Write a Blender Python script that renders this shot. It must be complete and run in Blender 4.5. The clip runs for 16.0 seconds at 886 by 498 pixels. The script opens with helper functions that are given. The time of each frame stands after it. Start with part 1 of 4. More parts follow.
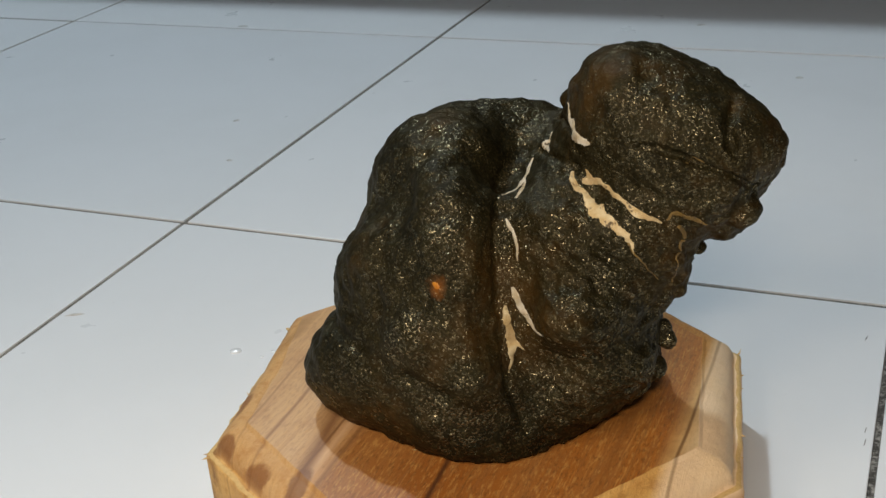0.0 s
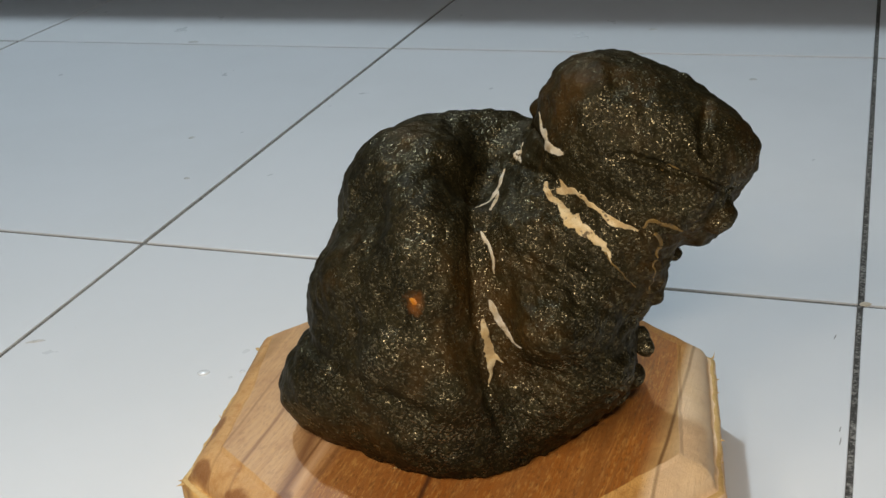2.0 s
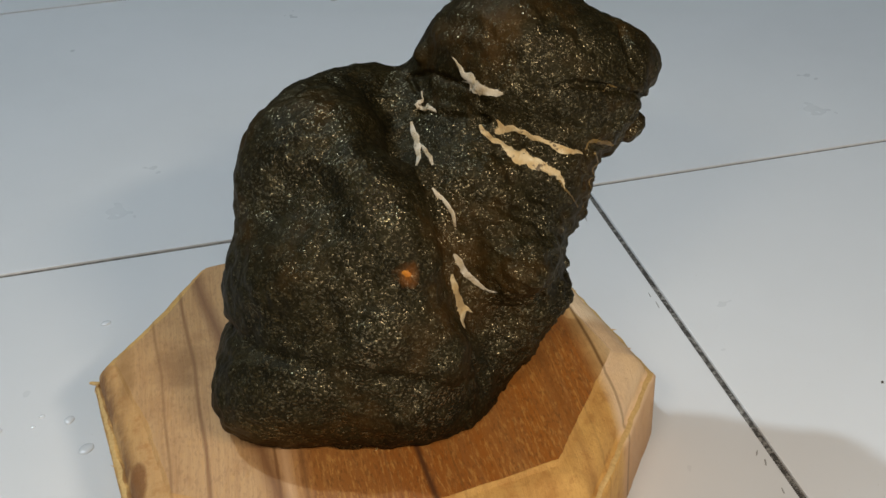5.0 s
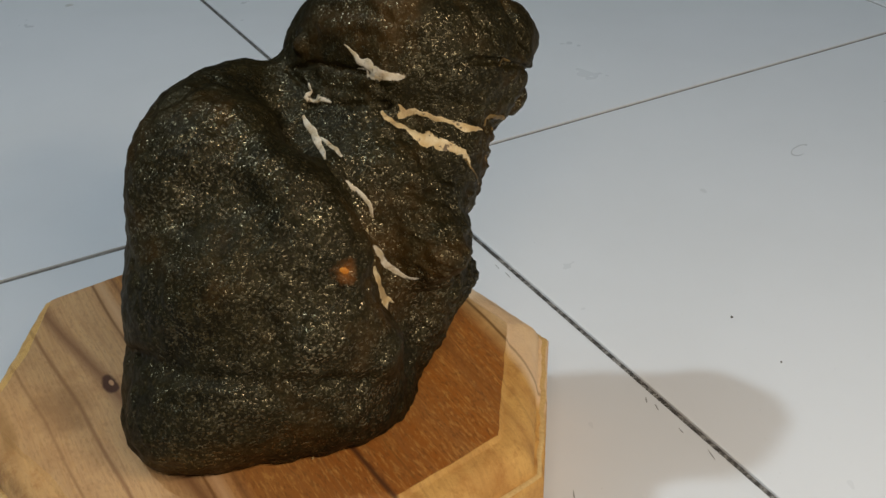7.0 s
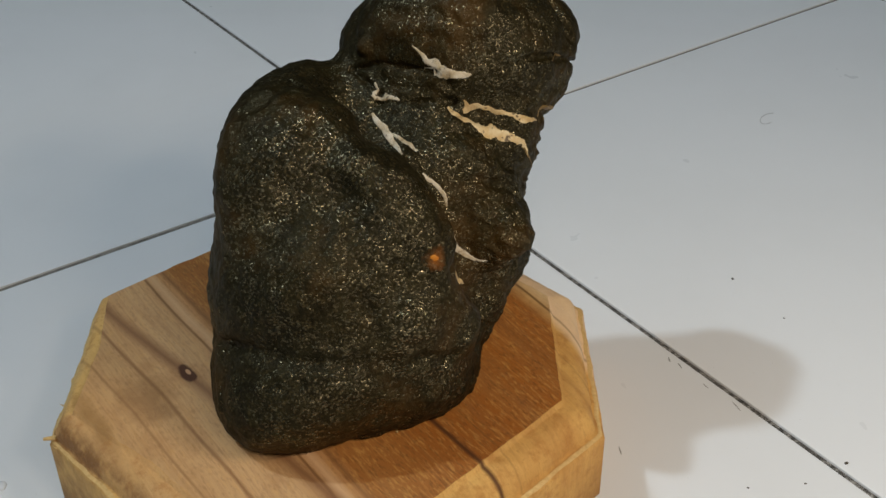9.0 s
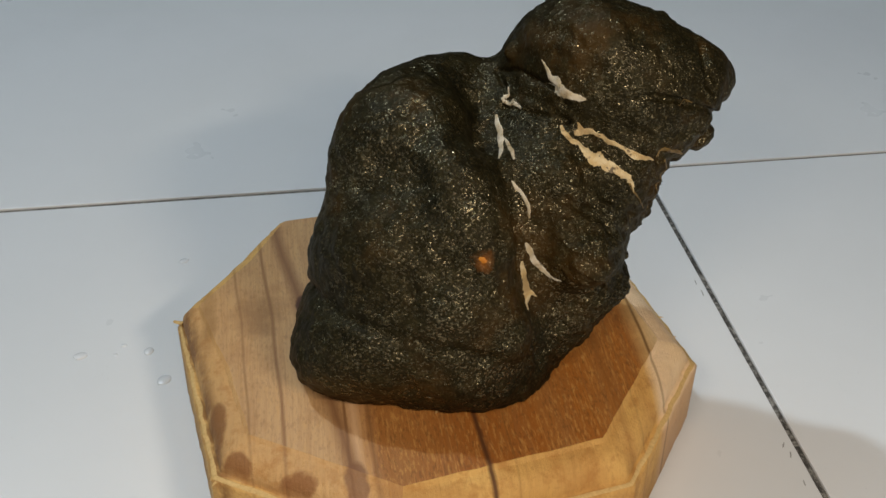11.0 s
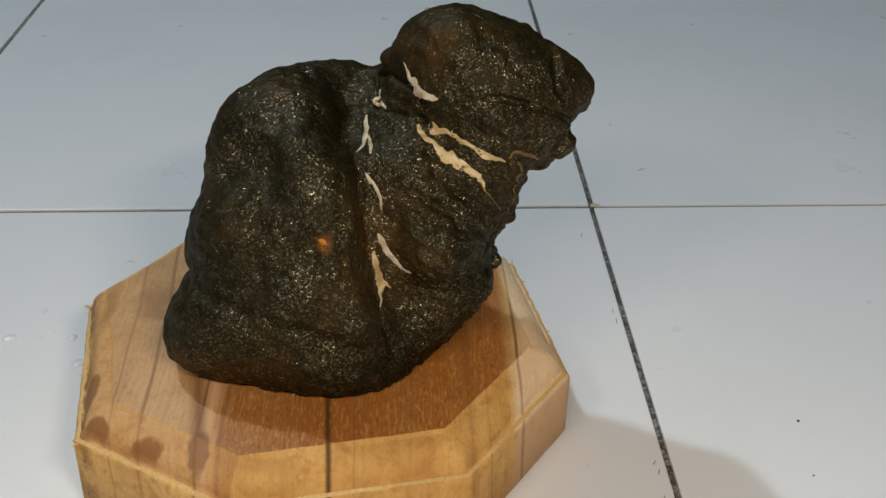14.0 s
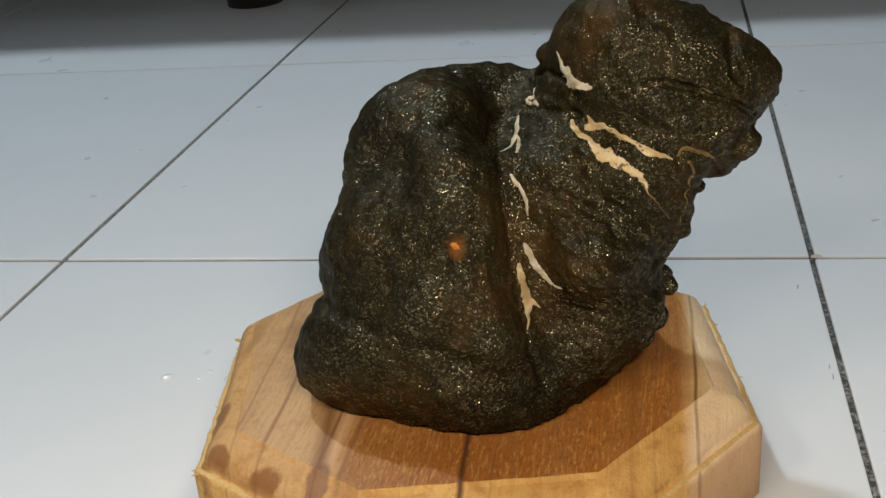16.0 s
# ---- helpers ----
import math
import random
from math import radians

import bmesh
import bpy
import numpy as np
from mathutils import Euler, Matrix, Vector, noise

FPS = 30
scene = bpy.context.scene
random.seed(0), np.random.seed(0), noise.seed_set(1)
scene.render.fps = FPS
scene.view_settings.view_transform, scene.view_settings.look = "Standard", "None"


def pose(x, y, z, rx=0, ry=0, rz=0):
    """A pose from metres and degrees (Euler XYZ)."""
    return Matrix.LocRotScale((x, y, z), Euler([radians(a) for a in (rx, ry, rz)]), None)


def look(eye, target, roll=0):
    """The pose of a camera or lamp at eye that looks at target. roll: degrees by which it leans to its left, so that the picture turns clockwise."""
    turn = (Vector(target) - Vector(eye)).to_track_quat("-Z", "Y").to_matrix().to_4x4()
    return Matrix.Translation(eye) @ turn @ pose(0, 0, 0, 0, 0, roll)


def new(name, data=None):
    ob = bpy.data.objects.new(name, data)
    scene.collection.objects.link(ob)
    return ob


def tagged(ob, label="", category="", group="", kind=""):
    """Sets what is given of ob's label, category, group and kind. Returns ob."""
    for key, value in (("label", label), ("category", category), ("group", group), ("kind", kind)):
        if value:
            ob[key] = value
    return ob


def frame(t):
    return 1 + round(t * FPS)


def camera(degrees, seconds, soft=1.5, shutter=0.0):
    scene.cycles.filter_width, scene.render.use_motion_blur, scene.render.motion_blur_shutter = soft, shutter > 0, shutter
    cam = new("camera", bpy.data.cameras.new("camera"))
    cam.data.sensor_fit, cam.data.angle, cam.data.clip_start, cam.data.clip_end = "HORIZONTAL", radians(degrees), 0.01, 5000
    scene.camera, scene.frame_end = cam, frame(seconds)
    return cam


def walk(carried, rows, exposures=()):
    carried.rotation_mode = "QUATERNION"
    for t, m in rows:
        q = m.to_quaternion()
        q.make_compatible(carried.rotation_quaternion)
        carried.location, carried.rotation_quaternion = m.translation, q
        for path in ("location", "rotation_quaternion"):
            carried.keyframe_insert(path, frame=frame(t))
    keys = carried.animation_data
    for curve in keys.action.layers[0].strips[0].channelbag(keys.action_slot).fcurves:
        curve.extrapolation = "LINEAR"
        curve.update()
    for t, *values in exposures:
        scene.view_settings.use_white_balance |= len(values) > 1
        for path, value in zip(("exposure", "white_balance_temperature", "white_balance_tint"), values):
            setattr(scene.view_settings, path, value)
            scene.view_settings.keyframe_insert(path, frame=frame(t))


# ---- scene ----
cam = camera(41.80, 16.0)
PATH = [
    (0, (0.00268, -0.51893, 0.27830), (-0.36699, 0.30172, -0.15744), -4.392),
    (0.5, (0.00269, -0.51695, 0.27821), (-0.37918, 0.29976, -0.15441), -4.411),
    (1, (0.00025, -0.51571, 0.27682), (-0.38719, 0.29940, -0.15387), -4.861),
    (1.5, (-0.00210, -0.51666, 0.27807), (-0.37179, 0.30729, -0.15138), -4.816),
    (2, (-0.00603, -0.51747, 0.27888), (-0.33752, 0.32113, -0.15340), -5.095),
    (2.5, (-0.02493, -0.52043, 0.28000), (-0.30637, 0.33592, -0.15298), -7.029),
    (3, (-0.06696, -0.51752, 0.27791), (-0.18386, 0.36191, -0.18353), -5.356),
    (3.5, (-0.10112, -0.51949, 0.28161), (-0.13633, 0.35286, -0.20600), -4.308),
    (6, (-0.21792, -0.50195, 0.29839), (0.07708, 0.29318, -0.23146), -2.955),
    (6.5, (-0.23430, -0.49328, 0.29628), (0.11884, 0.27710, -0.23457), -2.583),
    (7, (-0.24520, -0.48149, 0.29231), (0.16974, 0.25417, -0.24309), -0.927),
    (7.5, (-0.25887, -0.47516, 0.29439), (0.18318, 0.23335, -0.25571), -1.098),
    (8, (-0.27048, -0.47009, 0.29696), (0.19584, 0.21933, -0.25734), -0.953),
    (8.5, (-0.29103, -0.46445, 0.30522), (0.20992, 0.19783, -0.25196), 0.547),
    (9, (-0.30456, -0.46807, 0.31437), (0.17799, 0.20372, -0.24763), -0.063),
    (9.5, (-0.27878, -0.48597, 0.31634), (0.09689, 0.24399, -0.25466), -0.077),
    (12, (-0.15736, -0.54725, 0.33311), (-0.07059, 0.27403, -0.23077), 1.518),
    (12.5, (-0.14041, -0.55915, 0.32840), (-0.05835, 0.27376, -0.21889), 1.622),
    (13, (-0.12993, -0.56393, 0.33093), (-0.06105, 0.28804, -0.18811), 0.677),
    (13.5, (-0.13805, -0.56113, 0.32806), (-0.08019, 0.29512, -0.18525), -0.068),
    (14, (-0.10478, -0.57033, 0.30913), (-0.07234, 0.29087, -0.19811), 0.557),
    (14.5, (-0.07548, -0.57228, 0.29914), (-0.15539, 0.29423, -0.19357), -1.089),
    (15, (-0.05020, -0.56407, 0.27871), (-0.22226, 0.31584, -0.16417), -3.238),
    (15.5, (-0.06154, -0.54688, 0.25912), (-0.24740, 0.34196, -0.15970), -4.042),
    (16, (-0.07060, -0.53875, 0.25064), (-0.25937, 0.35526, -0.15569), -5.227),
]
EXPOSURES = [(0, 0.28), (2, 0.30), (3.5, 0.26), (6, 0.06), (7.5, 0.02), (9.5, 0.00), (12, 0.08), (14.5, 0.07), (15, 0.09), (16, 0.29)]
walk(cam, [(t, look(eye, target, roll)) for t, eye, target, roll in PATH], [(t, stops) for t, stops in EXPOSURES])

# ---- world, lamps ----
world = bpy.data.worlds.new("world")
scene.world = world
world.use_nodes = True
world.node_tree.nodes["Background"].inputs["Color"].default_value = (0.62, 0.72, 0.85, 1)
world.node_tree.nodes["Background"].inputs["Strength"].default_value = 0.05


def lamp(name, kind, place, watts, colour, size):
    data = bpy.data.lights.new(name, kind)
    data.energy, data.color = watts, colour
    data.shadow_soft_size = size
    ob = new(name, data)
    ob.location = place
    return ob


# the room's ceiling lamp, behind and to the side of the stone
lamp("ceiling_bulb", "POINT", (-1.25, 0.92, 2.55), 100, (0.78, 0.94, 1.04), 0.065)
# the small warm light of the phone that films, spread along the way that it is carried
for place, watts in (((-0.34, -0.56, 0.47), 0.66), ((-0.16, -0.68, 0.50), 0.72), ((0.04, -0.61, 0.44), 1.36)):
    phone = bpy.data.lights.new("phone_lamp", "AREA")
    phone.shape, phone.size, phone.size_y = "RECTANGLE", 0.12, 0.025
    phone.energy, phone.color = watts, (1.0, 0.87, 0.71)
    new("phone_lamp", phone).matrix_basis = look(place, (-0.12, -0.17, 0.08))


# ---- materials ----
class Nodes:
    """A material's node tree, with short ways to add and link nodes."""

    def __init__(self, name):
        self.mat = bpy.data.materials.new(name)
        self.mat.use_nodes = True
        self.tree = self.mat.node_tree
        self.tree.nodes.clear()
        self.out = self.tree.nodes.new("ShaderNodeOutputMaterial")
        self.bsdf = self.tree.nodes.new("ShaderNodeBsdfPrincipled")
        self.tree.links.new(self.bsdf.outputs[0], self.out.inputs[0])

    def add(self, kind, ins=None, **props):
        n = self.tree.nodes.new("ShaderNode" + kind)
        if kind == "Mix" and "data_type" not in props:
            n.data_type = "RGBA"
        if "data_type" in props:
            n.data_type = props["data_type"]
        if "operation" in props:
            n.operation = props["operation"]
        if "blend_type" in props:
            n.blend_type = props["blend_type"]
        if "feature" in props:
            n.feature = props["feature"]
        if "wave_type" in props:
            n.wave_type = props["wave_type"]
        if "bands_direction" in props:
            n.bands_direction = props["bands_direction"]
        for key, v in (ins or {}).items():
            self.put(n.inputs[key], v)
        return n

    def put(self, socket, v):
        if isinstance(v, bpy.types.NodeSocket):
            self.tree.links.new(v, socket)
        elif isinstance(v, bpy.types.Node):
            self.tree.links.new(v.outputs[0], socket)
        else:
            socket.default_value = v

    def coords(self, scale=(1, 1, 1), rot=(0, 0, 0)):
        c = self.add("TexCoord")
        m = self.add("Mapping", {"Vector": c.outputs["Object"]})
        m.inputs["Scale"].default_value = scale
        m.inputs["Rotation"].default_value = rot
        return m.outputs[0]

    def noise(self, vec, scale, detail=4, rough=0.55, distort=0.0):
        n = self.add("TexNoise", {"Vector": vec, "Scale": scale, "Detail": detail, "Roughness": rough, "Distortion": distort})
        return n.outputs[0]

    def ramp(self, fac, stops):
        n = self.add("ValToRGB", {"Fac": fac})
        els = n.color_ramp.elements
        while len(els) < len(stops):
            els.new(0.5)
        for e, (p, c) in zip(els, stops):
            e.position = p
            e.color = (*c, 1) if isinstance(c, tuple) else (c, c, c, 1)
        return n.outputs[0]

    def mix(self, fac, a, b, blend="MIX"):
        n = self.add("Mix", blend_type=blend)
        self.put(n.inputs[0], fac)
        self.put(n.inputs[6], (*a, 1) if isinstance(a, tuple) else a)
        self.put(n.inputs[7], (*b, 1) if isinstance(b, tuple) else b)
        return n.outputs[2]

    def math(self, op, a, b=0.0):
        n = self.add("Math", operation=op)
        self.put(n.inputs[0], a)
        self.put(n.inputs[1], b)
        return n.outputs[0]

    def bump(self, height, strength, distance, normal=None):
        n = self.add("Bump", {"Height": height, "Strength": strength, "Distance": distance})
        if normal is not None:
            self.put(n.inputs["Normal"], normal)
        return n.outputs[0]

    def set(self, **v):
        names = {"color": "Base Color", "rough": "Roughness", "metal": "Metallic", "normal": "Normal", "spec": "Specular IOR Level",
                 "coat": "Coat Weight", "coat_rough": "Coat Roughness", "ior": "IOR", "trans": "Transmission Weight", "sss": "Subsurface Weight", "tint": "Specular Tint"}
        for k, x in v.items():
            self.put(self.bsdf.inputs[names[k]], (*x, 1) if isinstance(x, tuple) and len(x) == 3 else x)
        return self.mat


DOT_PLACE = (-0.1332, -0.2254, 0.1088)


def stone_material():
    n = Nodes("oiled_dark_stone")
    v = n.coords()
    big = n.noise(v, 26, 5, 0.65)
    mid = n.noise(v, 140, 4, 0.6)
    fine = n.noise(v, 1100, 2, 0.6)
    col = n.ramp(big, [(0.36, (0.0048, 0.0042, 0.0017)), (0.52, (0.0096, 0.0070, 0.0021)), (0.66, (0.036, 0.0175, 0.0036))])
    col = n.mix(n.ramp(mid, [(0.45, 0.0), (0.72, 0.8)]), col, (0.016, 0.0132, 0.0048))
    col = n.mix(n.math("MULTIPLY", n.ramp(fine, [(0.55, 0.0), (0.68, 1.0)]), 0.6), col, (0.060, 0.044, 0.018))
    # rusty bloom round the orange spot
    away = n.add("VectorMath", {0: v, 1: DOT_PLACE}, operation="DISTANCE").outputs["Value"]
    bloom = n.ramp(n.math("ADD", n.math("MULTIPLY", away, 90.0), n.math("MULTIPLY", n.math("SUBTRACT", mid, 0.5), 0.9)), [(0.05, 0.8), (0.40, 0.0)])
    col = n.mix(bloom, col, (0.20, 0.060, 0.006))
    # crystal grains: domes under a millimetre across, some of them bright mica
    bent = n.add("VectorMath", operation="MULTIPLY_ADD")
    n.put(bent.inputs[0], n.add("TexNoise", {"Vector": v, "Scale": 600.0, "Detail": 2.0}).outputs[1])
    bent.inputs[1].default_value = (0.0008, 0.0008, 0.0008)
    n.put(bent.inputs[2], v)
    grain = n.add("TexVoronoi", {"Vector": bent.outputs[0], "Scale": 1350.0})
    pick = n.add("SeparateColor", {"Color": grain.outputs["Color"]}).outputs[0]
    rough = n.math("ADD", n.math("MULTIPLY", n.noise(v, 90, 4, 0.7), 0.16), 0.14)
    streak = n.coords((190, 110, 60), (0, radians(35), 0))
    b0 = n.bump(n.noise(streak, 1.0, 4, 0.65), 0.5, 0.0013)
    b1 = n.bump(n.noise(v, 360, 3, 0.6), 0.4, 0.0008, b0)
    b2 = n.bump(n.math("SUBTRACT", 1.0, grain.outputs["Distance"]), 0.85, 0.00040, b1)
    n.set(color=col, rough=0.55, normal=b1, spec=0.06, tint=(1.0, 0.90, 0.70))
    # an oily film over the grains
    damp = n.ramp(n.noise(v, 40, 4, 0.6), [(0.34, 0.015), (0.50, 0.033), (0.66, 0.062)])
    gloss = n.add("BsdfGlossy", {"Color": (1.0, 0.84, 0.50, 1), "Roughness": rough, "Normal": b2})
    mica = n.math("ADD", n.math("MULTIPLY", n.ramp(pick, [(0.52, 0.0), (0.96, 1.0)]), 2.8), 0.28)
    mixed = n.add("MixShader", {0: n.math("MULTIPLY", damp, mica), 1: n.bsdf.outputs[0], 2: gloss.outputs[0]})
    n.tree.links.new(mixed.outputs[0], n.out.inputs[0])
    return n.mat


def vein_material(name, a, b, spots):
    n = Nodes(name)
    v = n.coords()
    col = n.mix(n.ramp(n.noise(v, 260, 4, 0.6), [(0.35, 0.0), (0.65, 1.0)]), a, b)
    col = n.mix(n.ramp(n.noise(v, 480, 3, 0.6), [(0.60, 0.0), (0.65, 0.9)]), col, spots)
    col = n.mix(n.ramp(n.noise(v, 110, 4, 0.65), [(0.50, 0.0), (0.66, 0.75)]), col, (0.30 if b[1] > 0.3 else a[0], 0.19 if b[1] > 0.3 else a[1], 0.075 if b[1] > 0.3 else a[2]))
    nb = n.bump(n.noise(v, 700, 4, 0.6), 0.5, 0.0006)
    return n.set(color=col, rough=0.48, normal=nb, spec=0.3)


def wood_material(name, raw):
    """Planed heartwood for the top; raw, up to 1: the paler sawn wood of the rim and sides."""
    n = Nodes(name)
    c = n.add("TexCoord").outputs["Object"]
    bend = n.add("TexNoise", {"Vector": c, "Scale": 11.0, "Detail": 2.0})
    off = n.add("VectorMath", operation="MULTIPLY_ADD")
    n.put(off.inputs[0], bend.outputs[1])
    off.inputs[1].default_value = (0.007, 0.0, 0.004)
    n.put(off.inputs[2], c)
    base = off.outputs[0]

    def stretch(s):
        m = n.add("Mapping", {"Vector": base})
        m.inputs["Scale"].default_value = s
        return m.outputs[0]

    xyz = n.add("SeparateXYZ", {"Vector": c})
    x, y = xyz.outputs[0], xyz.outputs[1]

    def line(at, slope, half, soft=0.5):
        d = n.math("ABSOLUTE", n.math("SUBTRACT", n.math("ADD", n.add("SeparateXYZ", {"Vector": base}).outputs[0], n.math("MULTIPLY", y, slope)), at + 0.0035))
        return n.ramp(n.math("DIVIDE", d, half), [(soft * 0.4, 1.0), (1.0, 0.0)])

    def blot(cx, cy, rx, ry, core=0.55):
        dx = n.math("DIVIDE", n.math("SUBTRACT", x, cx), rx)
        dy = n.math("DIVIDE", n.math("SUBTRACT", y, cy), ry)
        d = n.math("ADD", n.math("MULTIPLY", dx, dx), n.math("MULTIPLY", dy, dy))
        d = n.math("ADD", d, n.math("MULTIPLY", n.math("SUBTRACT", n.noise(c, 120, 3, 0.6), 0.5), 1.6))
        top = n.ramp(n.math("MULTIPLY", xyz.outputs[2], 10.0), [(0.30, 0.0), (0.34, 1.0)])
        return n.math("MULTIPLY", top, n.ramp(d, [(core, 1.0), (0.98, 0.0)]))

    rings = n.noise(stretch((1, 0.05, 0.05)), 150, 3, 0.5)
    bands = n.noise(stretch((1, 0.05, 0.05)), 40, 3, 0.5)
    fibre = n.noise(stretch((1, 0.03, 0.05)), 1000, 4, 0.7)
    pores = n.noise(stretch((1, 0.28, 0.28)), 1300, 2, 0.5)
    bx = n.add("SeparateXYZ", {"Vector": base}).outputs[0]
    # across the board: tan sapwood, orange heart, pale sapwood again
    across = n.math("ADD", n.math("MULTIPLY", bx, 5.0), 0.5)
    col = n.ramp(across, [(0.05, (0.52, 0.32, 0.155)), (0.29, (0.58, 0.38, 0.22)), (0.34, (0.54, 0.32, 0.165)), (0.38, (0.34, 0.138, 0.038)), (0.52, (0.30, 0.105, 0.021)),
                          (0.56, (0.30, 0.100, 0.017)), (0.885, (0.40, 0.150, 0.029)), (0.910, (0.60, 0.38, 0.17)), (0.95, (0.76, 0.61, 0.42))])
    if raw:
        sawn = n.ramp(n.noise(stretch((1, 0.4, 0.4)), 70, 4, 0.6), [(0.3, 0.5), (0.7, 0.9)])
        col = n.mix(n.math("MULTIPLY", sawn, raw), col, (0.73, 0.475, 0.175) if raw > 0.9 else (0.62, 0.370, 0.140))
    # the grain is plain in the heart and faint in the sapwood
    heart = n.ramp(across, [(0.33, 0.45), (0.40, 1.0), (0.885, 1.0), (0.905, 0.25)])
    weak = n.math("MULTIPLY", heart, 0.60 - 0.46 * raw)
    col = n.mix(n.math("MULTIPLY", n.ramp(bands, [(0.36, 0.6), (0.50, 0.0), (0.62, 0.0), (0.70, 0.4)]), weak), col, (0.38, 0.19, 0.065))
    col = n.mix(n.math("MULTIPLY", n.ramp(rings, [(0.455, 0.0), (0.50, 0.65), (0.545, 0.0)]), weak), col, (0.28, 0.13, 0.05))
    col = n.mix(n.math("MULTIPLY", n.ramp(fibre, [(0.46, 0.0), (0.66, 0.65)]), n.math("MULTIPLY", weak, 1.6)), col, (0.30, 0.13, 0.04))
    col = n.mix(n.math("MULTIPLY", n.ramp(fibre, [(0.30, 0.55), (0.44, 0.0)]), n.math("MULTIPLY", weak, 1.2)), col, (0.68, 0.40, 0.14))
    flecks = n.noise(stretch((1, 0.22, 0.22)), 1100, 3, 0.65)
    col = n.mix(n.math("MULTIPLY", n.ramp(flecks, [(0.52, 0.0), (0.64, 0.75)]), weak), col, (0.62, 0.36, 0.12))
    stain = n.noise(c, 45, 5, 0.7)
    col = n.mix(n.math("MULTIPLY", n.ramp(stain, [(0.50, 0.0), (0.68, 0.5)]), 0.75 if raw else 0.8), col, (0.38, 0.17, 0.048) if raw else (0.27, 0.115, 0.035))
    col = n.mix(n.math("MULTIPLY", n.ramp(pores, [(0.54, 0.0), (0.66, 0.8)]), weak), col, (0.15, 0.060, 0.020))
    pale = 0.6 if raw else 1.0
    if raw:
        col = n.mix(n.ramp(n.noise(c, 170, 4, 0.65), [(0.52, 0.0), (0.66, 0.6)]), col, (0.42, 0.20, 0.058))
        col = n.mix(n.ramp(n.noise(c, 620, 3, 0.6), [(0.58, 0.0), (0.70, 0.45)]), col, (0.42, 0.22, 0.07))
        # pale pinkish sapwood at one side, shade below the rim painted in darker
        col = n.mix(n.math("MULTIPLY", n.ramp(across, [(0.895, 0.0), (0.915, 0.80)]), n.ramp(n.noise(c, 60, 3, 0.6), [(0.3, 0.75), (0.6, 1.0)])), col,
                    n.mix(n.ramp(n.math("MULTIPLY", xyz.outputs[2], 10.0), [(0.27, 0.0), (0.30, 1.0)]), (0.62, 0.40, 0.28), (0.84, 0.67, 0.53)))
    # dark growth lines that run over the top, rim and side
    col = n.mix(n.math("MULTIPLY", line(0.0055, 0.03, 0.0016), 0.9), col, (0.075, 0.028, 0.012))
    col = n.mix(n.math("MULTIPLY", line(0.0175, 0.0, 0.0007), 0.35 * pale), col, (0.16, 0.07, 0.02))
    col = n.mix(n.math("MULTIPLY", line(0.0590, 0.02, 0.0026, 0.1), 0.6 * pale), col, (0.26, 0.10, 0.025))
    col = n.mix(n.math("MULTIPLY", line(0.0798, 0.02, 0.0009), 0.8 * pale), col, (0.15, 0.07, 0.02))
    col = n.mix(n.math("MULTIPLY", line(0.0660, 0.02, 0.0006), 0.4 * pale), col, (0.20, 0.10, 0.04))
    col = n.mix(n.math("MULTIPLY", line(-0.0365, 0.0, 0.0028, 0.1), 0.75 * pale), col, (0.64, 0.42, 0.27))
    col = n.mix(n.math("MULTIPLY", line(-0.0395, 0.0, 0.0009), 0.75 * pale), col, (0.17, 0.075, 0.03))
    col = n.mix(n.math("MULTIPLY", line(-0.0310, 0.0, 0.0015, 0.1), 0.6 * pale), col, (0.17, 0.075, 0.03))
    col = n.mix(n.math("MULTIPLY", line(-0.0640, 0.05, 0.0011), 0.7 * pale), col, (0.22, 0.10, 0.04))
    col = n.mix(n.math("MULTIPLY", line(-0.0760, 0.05, 0.0008), 0.6 * pale), col, (0.26, 0.13, 0.05))
    if not raw:
        col = n.mix(n.math("MULTIPLY", line(-0.0496, 0.148, 0.0042, 0.1), 0.85), col, (0.21, 0.10, 0.05))
        col = n.mix(n.math("MULTIPLY", blot(-0.0510, 0.0190, 0.0030, 0.0060), 0.95), col, (0.07, 0.025, 0.012))
        col = n.mix(n.math("MULTIPLY", blot(-0.0505, 0.0195, 0.0010, 0.0022), 0.9), col, (0.55, 0.33, 0.20))
        col = n.mix(n.math("MULTIPLY", blot(-0.0690, 0.0140, 0.0120, 0.0160, 0.1), 0.65), col, (0.25, 0.13, 0.055))
    # brown stains soaked into the rim
    col = n.mix(n.math("MULTIPLY", blot(-0.0580, -0.0760, 0.0080, 0.0055), 0.8), col, (0.22, 0.082, 0.022))
    col = n.mix(n.math("MULTIPLY", blot(-0.0780, -0.0640, 0.0055, 0.0065), 0.8), col, (0.21, 0.080, 0.022))
    col = n.mix(n.math("MULTIPLY", blot(-0.0850, -0.0440, 0.0042, 0.0130), 0.85), col, (0.23, 0.095, 0.026))
    col = n.mix(n.math("MULTIPLY", blot(-0.0380, -0.0800, 0.0045, 0.0100), 0.75), col, (0.20, 0.09, 0.045))
    col = n.mix(n.math("MULTIPLY", blot(-0.0880, 0.0150, 0.0040, 0.0240, 0.1), 0.7), col, (0.30, 0.16, 0.05))
    col = n.mix(n.math("MULTIPLY", blot(-0.0130, -0.0880, 0.0200, 0.0040, 0.1), 0.45), col, (0.42, 0.20, 0.06))
    # a dark worn line along one outer edge
    worn = n.ramp(n.noise(c, 70, 4, 0.65), [(0.40, 0.0), (0.55, 0.8)])
    col = n.mix(n.math("MULTIPLY", line(-0.0950, 0.166, 0.0045, 0.3), worn), col, (0.20, 0.085, 0.026))
